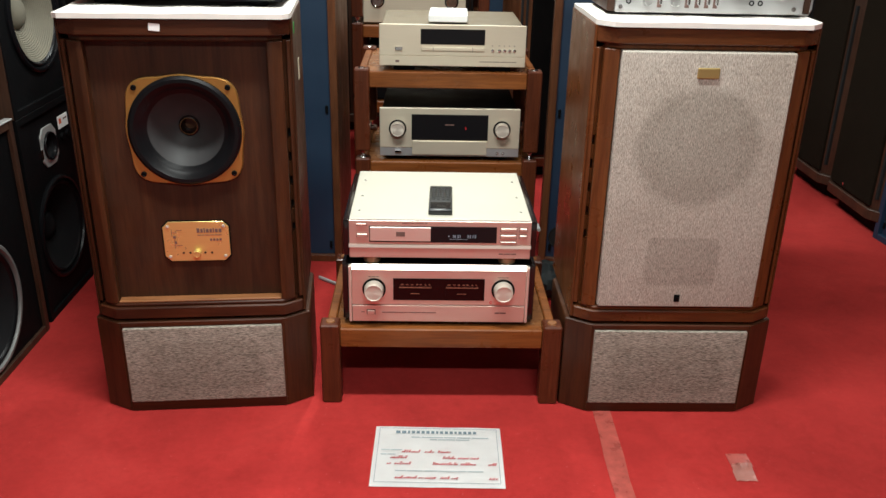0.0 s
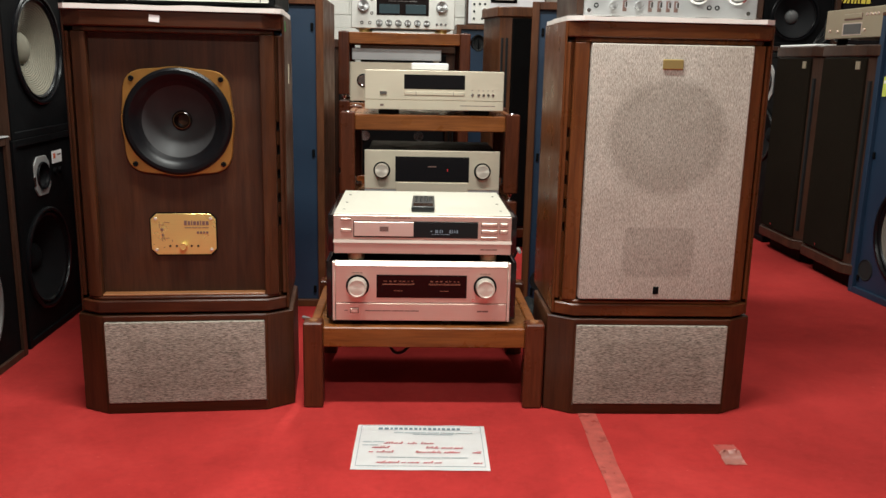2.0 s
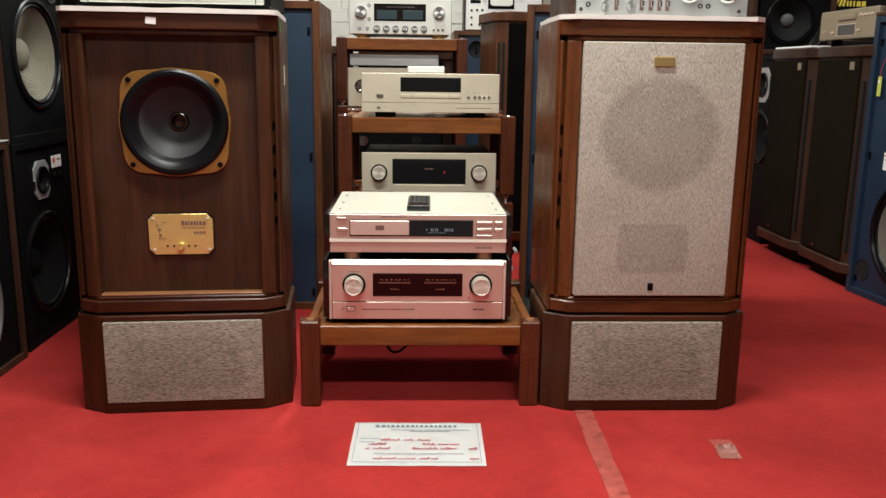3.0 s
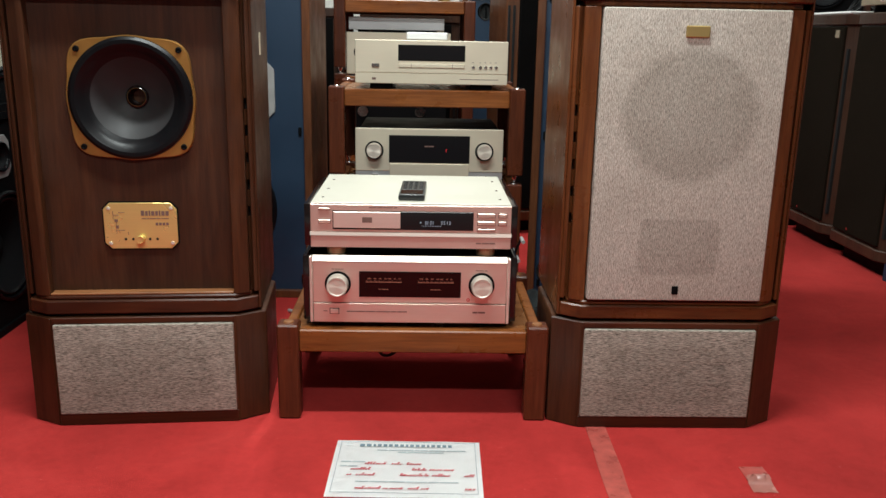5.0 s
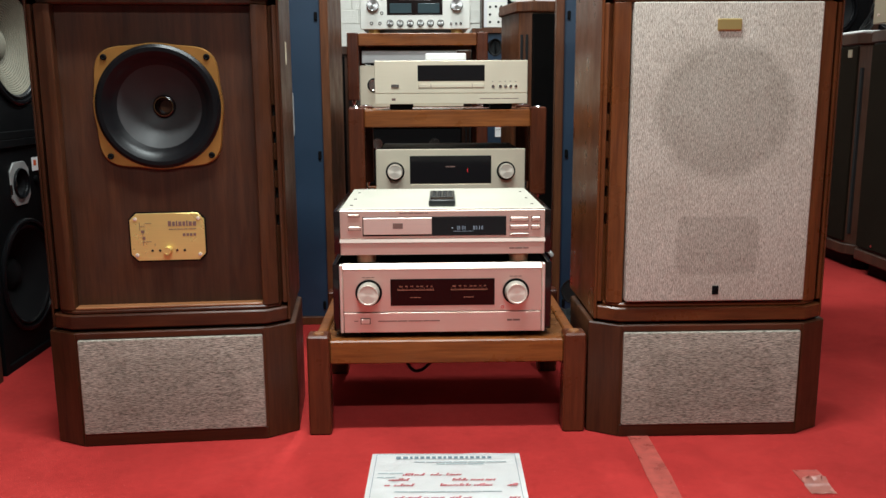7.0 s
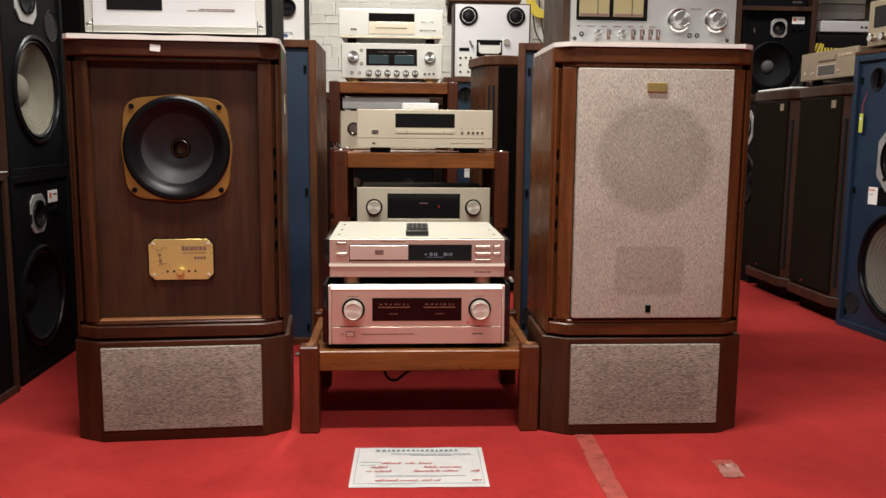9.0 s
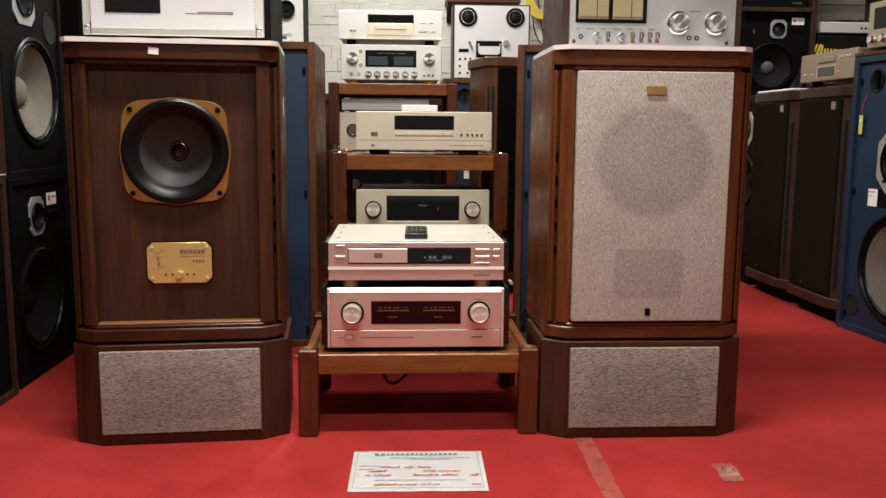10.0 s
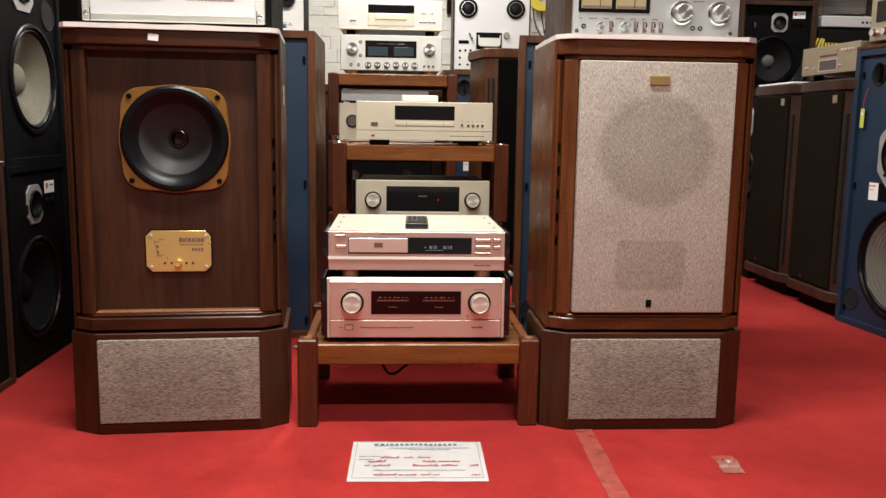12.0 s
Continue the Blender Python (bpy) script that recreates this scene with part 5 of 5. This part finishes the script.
def small_player(m):
    ob = thing("cd_player", "champagne disc player with square display on a speaker", "disc player", m)
    w, h, d = 0.44, 0.148, 0.30
    feet(ob, w, d, 0, 0.031)
    part("case", box(-w / 2 + 0.003, w / 2 - 0.003, 0.01, d, 0.03, h - 0.002, 0.003), BRONZE, ob)
    f = part("front_panel", box(-w / 2, w / 2, 0, 0.01, 0.028, h, 0.003), BRONZE, ob)
    part("display_frame", box(-0.080, 0.065, -0.002, 0, 0.040, 0.090, 0.001), CHAMPAGNE_LIP, f)
    part("display", box(-0.070, 0.062, -0.003, -0.0015, 0.045, 0.086, 0.001), glassy("grey_display", (0.10, 0.095, 0.09), 0.15), f)
    part("tray_slot", box(-0.072, 0.062, -0.001, 0.001, 0.100, 0.128, 0.001), PRINT, f)
    part("tray", box(-0.070, 0.060, -0.005, 0, 0.106, 0.127, 0.002), BRONZE, f)
    for x, z in ((-0.18, 0.062), (-0.115, 0.058), (0.085, 0.060), (0.095, 0.120), (0.122, 0.120), (0.148, 0.120), (0.174, 0.120)):
        part("button", lathe([(0.006, 0), (0.0055, -0.005), (0, -0.005)], x, z, 14), CHAMPAGNE_LIP, f)


small_player(pose(1.824, 3.342, 0.9922, 0, 0, -88))
sheet = part("paper_sheet", box(0, 0.37, 0, 0.20, 0, 0.010, 0.003), PAPER)
sheet.matrix_basis = pose(1.806, 3.985, 0.9922, 0, 0, -90)
tagged(sheet, "white paper sheet edge on the floorstander top", "paper")
cord = bmesh.new()
rnd = random.Random(11)
for k in range(4):
    pts = [(1.90 + 0.03 * rnd.random(), 3.84 - 0.045 * i * (1 + 0.2 * rnd.random()), 1.009 + (0.055 + 0.02 * k) * math.sin(math.pi * i / 5) ** 2 * (1 if i < 5 else 0)) for i in range(6)]
    tube(pts, 0.006, 8, cord)
tagged(part("cable_loops", cord, RUBBER), "coiled black cable lying on the floorstander", "cable")


def receiver(m):
    ob = thing("receiver", "silver vintage receiver with dark dial window", "receiver", m)
    w, h, d = 0.46, 0.19, 0.34
    feet(ob, w, d, 0, 0.016)
    part("case", box(-w / 2 - 0.004, w / 2 + 0.004, 0.012, d, 0.014, h, 0.003), OLD_BROWN, ob)
    f = part("front_panel", box(-w / 2, w / 2, 0, 0.0118, 0.014, h - 0.002, 0.003), BRONZE, ob)
    part("dial_window", box(-0.195, 0.195, -0.003, 0, 0.085, 0.165, 0.002), WINDOW, f)
    for k in range(7):
        knob("knob", f, -0.19 + 0.063 * k, 0.047, 0.0, 0.015, 0.022, CHROME, False)
    bars("dial_print", f, -0.12, 0.12, 0.11, 0.006, -0.003, CHROME, (3, 2, 4, 2, 3), 2, 1.0)


receiver(pose(1.872, 2.86, 1.1145, 0, 0, -84))


# ---- reel-to-reel deck and things above the blue monitors ----
def tape_deck(m):
    ob = thing("reel_tape_deck", "silver reel-to-reel tape deck standing upright in a wooden case", "tape deck", m)
    w, h = 0.44, 0.425
    part("case", box(-w / 2 - 0.009, w / 2 + 0.009, 0.006, 0.2, 0, h + 0.008, 0.003), OLD_BROWN, ob)
    f = part("front_panel", box(-w / 2, w / 2, -0.002, 0.0058, 0.006, h, 0.002), PALE_PANEL, ob)
    for x in (-0.142, 0.138):
        r = part("reel_hub", lathe([(0.055, -0.002), (0.055, -0.012), (0.048, -0.014), (0.044, -0.010), (0.030, -0.010), (0.024, -0.018), (0.008, -0.02), (0, -0.02)], x, 0.358, 40), RUBBER, f, "black rubber reel hub")
        part("hub_ring", lathe([(0.041, -0.0102), (0.041, -0.0116), (0.037, -0.0116), (0.037, -0.0102)], x, 0.358, 40), CHROME, r)
    part("head_recess", box(-0.092, 0.060, -0.004, -0.002, 0.125, 0.222, 0.002), BLACK, f)
    part("head_cover", extrude([(-0.082, 0.205), (0.052, 0.205), (0.050, 0.150), (0.036, 0.140), (-0.066, 0.140), (-0.080, 0.150)], -0.022, -0.004, "y", 0.002), WHITE_SILVER, f)
    part("head_label", box(-0.075, 0.045, -0.0235, -0.0215, 0.190, 0.220, 0.001), BLACK, f)
    knob("knob", f, 0.085, 0.21, -0.002, 0.019, 0.02, CHROME, False)
    part("lever", tube([(-0.135, -0.01, 0.215), (-0.125, -0.016, 0.20), (-0.115, -0.016, 0.182)], 0.006, 8), CHROME, f)
    part("counter", box(-0.195, -0.135, -0.004, -0.002, 0.155, 0.175, 0.001), BLACK, f)
    part("switch_plate", box(-0.203, -0.098, -0.0035, -0.002, 0.008, 0.143, 0.001), WHITE_SILVER, f)
    for x, z in ((-0.187, 0.115), (-0.155, 0.117), (-0.125, 0.117), (-0.187, 0.075), (-0.187, 0.035), (-0.14, 0.035), (-0.118, 0.035)):
        part("button", lathe([(0.007, -0.003), (0.006, -0.009), (0, -0.009)], x, z, 14), BLACK, f)
    knob("knob", f, -0.127, 0.078, -0.003, 0.016, 0.015, CHROME, False)


tape_deck(pose(0.557, 4.86, 1.1025))
small = thing("bookshelf_speaker", "small bookshelf speaker with white baffle and black driver", "loudspeaker", pose(-0.424, 2.97, 1.1025))
part("cabinet", box(-0.078, 0.078, 0.006, 0.18, 0, 0.27, 0.003), BLACK, small)
fb = part("baffle", box(-0.076, 0.076, 0, 0.006, 0.002, 0.268, 0.002), WHITE_PAINT, small)
driver(fb, 0.016, 0.125, 0.032, -0.006, CONE_DARK, RUBBER, 0.35, 0.1, "woofer")
driver(fb, 0.0, 0.215, 0.022, -0.006, CONE_DARK, RUBBER, 0.35, 0.1, "tweeter")
for z in (0.1, 0.14, 0.065):
    part("baffle_screw", lathe([(0.004, 0.0), (0.003, -0.002), (0, -0.002)], -0.068, z, 10), CHROME, fb)
case = thing("plastic_case", "small clear-lidded plastic case with blue contents", "plastic case", pose(-0.435, 2.90, 1.1025))
part("tray", box(-0.055, 0.05, 0, 0.05, 0, 0.012, 0.002), WHITE_PAINT, case)
part("contents", box(-0.052, 0.030, 0.003, 0.047, 0.0122, 0.024, 0.002), plain("blue_card", (0.05, 0.10, 0.25), 0.5), case)
part("lid", box(-0.054, 0.049, 0.001, 0.049, 0.0242, 0.032, 0.002), CLEAR, case)
cb = thing("cream_cabinet", "cream laminate cabinet standing on a monitor", "cabinet", pose(0.64, 2.93, 1.1025))
part("body", box(-0.055, 0.30, 0, 0.3, 0, 0.42, 0.004), CREAM, cb)
for z in (0.07, 0.18):
    part("hinge_pin", lathe([(0.004, 0), (0.003, -0.003), (0, -0.003)], -0.035, z, 10), BLACK, cb)
coil = bmesh.new()
for k in range(4):
    tube([(0.90 + 0.09 * math.cos(a) + 0.012 * k, 5.16, 1.60 + 0.10 * math.sin(a) + 0.01 * k) for a in [2 * math.pi * i / 14 for i in range(15)]], 0.008, 8, coil)
tagged(part("cable_coil", coil, YELLOW), "yellow cable coil hanging on the brick wall", "cable")
loose = bmesh.new()
for k in range(3):
    tube([(0.84 + 0.03 * k, 5.2, 1.75), (0.86 + 0.05 * k, 5.19, 1.45), (0.93 + 0.03 * k, 5.19, 1.33 - 0.05 * k), (1.05, 5.2, 1.30)], 0.004, 8, loose)
tagged(part("loose_wire", loose, RUBBER), "thin black wires hanging down the wall", "cable")
sb = thing("wall_shelf", "short brown wooden shelf bracket on the brick wall", "shelf", pose(0.56, 5.245, 1.578))
part("board", box(-0.26, 0.2, -0.16, 0.0, 0.0, 0.03, 0.003), MONITOR_WOOD, sb)
part("bracket", extrude([(-0.15, 0.0), (-0.02, 0.0), (-0.02, -0.11), (-0.05, -0.08), (-0.09, -0.03)], -0.25, -0.2, "x", 0.002), OLD_BROWN, sb)


# ---- on the carpet: paper form, tape strips, cables ----
def form(m):
    ob = thing("paper_form", "white printed form with red handwriting lying on the carpet", "paper", m)
    w, h = 0.314, 0.235
    bm = bmesh.new()
    nx, ny = 20, 14
    vs = [[bm.verts.new((-w / 2 + w * i / nx, -h / 2 + h * j / ny, 0.0022 + 0.0015 * math.sin(3.0 * j / ny) + 0.0012 * noise.noise(Vector((i * 0.3, j * 0.3, 2))))) for i in range(nx + 1)] for j in range(ny + 1)]
    for j in range(ny):
        for i in range(nx):
            bm.faces.new((vs[j][i], vs[j][i + 1], vs[j + 1][i + 1], vs[j + 1][i]))
    r = bmesh.ops.solidify(bm, geom=list(bm.faces), thickness=0.0006)
    part("sheet", bm, PAPER, ob)
    Z = 0.0052

    def line(name, x0, x1, y, hh, mat, counts, seed, gap=0.4, slant=0.0):
        rnd = random.Random(seed)
        b = bmesh.new()
        u = (x1 - x0) / sum(counts)
        x = x0
        for c in counts:
            q = x + u * (c - gap)
            dy = slant * (rnd.random() - 0.5)
            box(x, q, y - hh / 2 + dy, y + hh / 2 + dy, Z, Z + 0.0003, 0, b)
            x += u * c
            if name == "heading_bar":
                part(name, b, mat, ob)
                b = bmesh.new()
        if name != "heading_bar":
            part(name, b, mat, ob)
    b = bmesh.new()
    for x0, x1, y0, y1 in ((-0.147, -0.1462, -0.105, 0.108), (0.1462, 0.147, -0.105, 0.108), (-0.147, 0.147, 0.1072, 0.108), (-0.147, 0.147, -0.105, -0.1042)):
        box(x0, x1, y0, y1, Z, Z + 0.0003, 0, b)
    part("border", b, INK, ob)
    line("heading_bar", -0.105, 0.10, 0.091, 0.0105, INK, (1.2, 1.2, 0.8, 1, 1, 1, 1, 1, 0.8, 1, 1, 1, 0.8, 1, 1, 1, 1), 1, 0.35)
    line("small_print", -0.066, 0.128, 0.070, 0.0035, INK_PALE, (4, 9, 5, 6, 7), 2)
    line("small_print", -0.02, 0.08, 0.061, 0.0035, INK_PALE, (4, 9, 7), 3)
    line("small_print", -0.138, -0.085, 0.018, 0.0035, INK_PALE, (4, 5), 4)
    line("small_print", -0.138, -0.10, 0.0, 0.0035, INK_PALE, (3, 4), 5)
    line("small_print", -0.10, 0.11, -0.062, 0.003, INK_PALE, (5, 7, 6, 8, 4, 7), 6)
    # handwriting as uneven slanted pen strokes, words as plain runs
    rnd = random.Random(21)
    rows = [(0.010, ((-0.088, -0.045), (-0.032, -0.012), (0.0, 0.030))), (-0.013, ((-0.115, -0.078), (0.012, 0.042), (0.048, 0.072), (0.078, 0.096))),
            (-0.036, ((-0.122, -0.116), (-0.103, -0.065), (-0.012, 0.008), (0.014, 0.034), (0.038, 0.048), (0.054, 0.088), (0.120, 0.138))),
            (-0.088, ((-0.10, -0.05), (-0.044, -0.038), (-0.030, -0.004), (0.006, 0.026), (0.032, 0.046), (0.120, 0.136)))]
    b = bmesh.new()
    for y, runs in rows:
        for x0, x1 in runs:
            x = x0
            while x < x1:
                hh = rnd.choice((0.004, 0.005, 0.006, 0.010))
                y0 = y - 0.002
                for dx, sl in ((0, 0.0025), (0.0021, 0.003)):
                    q = [(x + dx, y0), (x + dx + 0.0015, y0), (x + dx + 0.0015 + sl, y0 + hh), (x + dx + sl, y0 + hh)]
                    extrude(q, Z, Z + 0.0003, "z", 0, b)
                box(x, x + 0.0035, y0 - 0.0005, y0 + 0.0012, Z, Z + 0.0003, 0, b)
                x += 0.0044 + 0.002 * rnd.random()
    part("handwriting", b, RED_INK, ob)["kind"] = "stuff"


form(pose(0.042, 1.675, 0.0, 0, 0, -1.2))


def ragged(points, z0, z1, seed, mat, name, label):
    rnd = random.Random(seed)
    bm = extrude([(x + 0.002 * rnd.uniform(-1, 1), y + 0.002 * rnd.uniform(-1, 1)) for x, y in points], z0, z1, "z")
    return tagged(part(name, bm, mat), label, "tape")


strip = [(0.458 - 0.003 * k, 1.95 - 0.09 * k) for k in range(12)]
strip += [(x + 0.046, y) for x, y in reversed(strip)]
ragged(strip, 0.0, 0.0016, 3, TAPE, "floor_tape", "strip of clear tape stuck along the carpet")
ragged([(0.749, 1.690), (0.799, 1.690), (0.800, 1.640), (0.750, 1.636)], 0.0, 0.0014, 5, TAPE, "floor_tape", "torn square of clear tape on the carpet")
crumple = bmesh.new()
rnd = random.Random(9)
# a loose square of tape, its far edge curled up and torn
pts = []
for j in range(8):
    v = j / 7
    lift = 0.0012 + 0.011 * max(0.0, (v - 0.55) / 0.45) ** 1.5
    pts.append([crumple.verts.new((0.743 + 0.007 * i + 0.004 * v + 0.0015 * rnd.uniform(-1, 1), 1.587 + 0.060 * v - 0.010 * max(0, v - 0.8) * (3 + 2 * math.sin(i * 1.7)) + 0.0015 * rnd.uniform(-1, 1), lift * (0.7 + 0.5 * math.sin(0.9 * i + 0.4) ** 2) + 0.0008)) for i in range(8)])
for j in range(7):
    for i in range(7):
        crumple.faces.new((pts[j][i], pts[j][i + 1], pts[j + 1][i + 1], pts[j + 1][i]))
bmesh.ops.solidify(crumple, geom=list(crumple.faces), thickness=0.0008)
tagged(part("crumpled_tape", crumple, TAPE_PALE), "small crumpled piece of pale tape", "tape")
lead = bmesh.new()
tube([(-0.06, 2.12, 0.19), (-0.055, 2.11, 0.14), (-0.035, 2.10, 0.092), (-0.01, 2.10, 0.085), (0.02, 2.11, 0.105), (0.06, 2.13, 0.118), (0.12, 2.15, 0.112), (0.17, 2.16, 0.15), (0.19, 2.17, 0.19)], 0.004, 8, lead)
tagged(part("power_lead", lead, RUBBER), "black power lead sagging below the rack shelf", "cable")
grey = bmesh.new()
tube([(-0.36, 2.68, 0.006), (-0.28, 2.62, 0.006), (-0.2, 2.60, 0.006), (0.1, 2.55, 0.006), (0.36, 2.62, 0.03), (0.46, 2.5, 0.02), (0.52, 2.35, 0.008)], 0.006, 8, grey)
tagged(part("speaker_cable", grey, CAST_GREY), "grey speaker cable running across the carpet", "cable")
for k, (x, z) in enumerate(((0.322, 0.30), (0.338, 0.27), (0.350, 0.325))):
    sc = thing("signal_cable", "black signal cable with pale plug behind the amplifier", "cable", pose(x, 2.36, z), "signal cables")
    part("lead", tube([(0, 0.03, 0), (0.0, 0.055, -0.01), (-0.02, 0.07, -0.08), (-0.03, 0.07, -0.20)], 0.004, 8), RUBBER, sc)
    part("plug", tube([(0, -0.01, 0), (0, 0.01, 0), (0, 0.035, 0)], 0.0055, 10), CAST_GREY, sc)
bag = bmesh.new()
bmesh.ops.create_uvsphere(bag, u_segments=20, v_segments=12, radius=1)
for v in bag.verts:
    k = 1 + 0.25 * noise.noise(v.co * 2.2)
    v.co = Vector((0.43 + 0.05 * v.co.x * k, 2.60 + 0.09 * v.co.y * k, max(0.001, 0.05 + 0.055 * v.co.z * k)))
tagged(part("cloth_wad", bag, plain("dark_green_cloth", (0.007, 0.011, 0.012), 0.8)), "dark wadded cloth on the carpet behind the rack", "cloth")


# ---- white brick facing on the back wall, piece by piece ----
def brick_mesh(w, h, d, seed):
    rnd = random.Random(seed)
    bm = box(-w / 2, w / 2, -d, 0, -h / 2, h / 2, 0.0035)
    for v in bm.verts:
        if v.co.y < -d * 0.5:
            v.co += Vector((rnd.uniform(-1, 1) * 0.002, rnd.uniform(-1, 1) * 0.002, rnd.uniform(-1, 1) * 0.002))
    me = bpy.data.meshes.new("brick")
    bm.to_mesh(me)
    bm.free()
    me.materials.append(BRICKWHITE)
    return me


pick = random.Random(4)
variants = [[brick_mesh(w, h, d, int(w * 1000 + d * 1000)) for w in (0.15, 0.19, 0.23, 0.28) for d in (0.005, 0.007, 0.009)] for h in (0.052, 0.066, 0.080)]
z = 0.90
while z < 2.05:
    course = pick.choice(variants)
    high = 2 * max(abs(v.co.z) for v in course[0].vertices)
    x = -1.2 - 0.2 * pick.random()
    while x < 1.5:
        me = pick.choice(course)
        wide = 2 * max(abs(v.co.x) for v in me.vertices)
        b = new("brick", me)
        b.parent = wall_north
        b.matrix_basis = pose(x + wide / 2, Y1, z + high / 2, 0, pick.uniform(-0.6, 0.6), 0)
        x += wide - 0.001
    z += high - 0.001
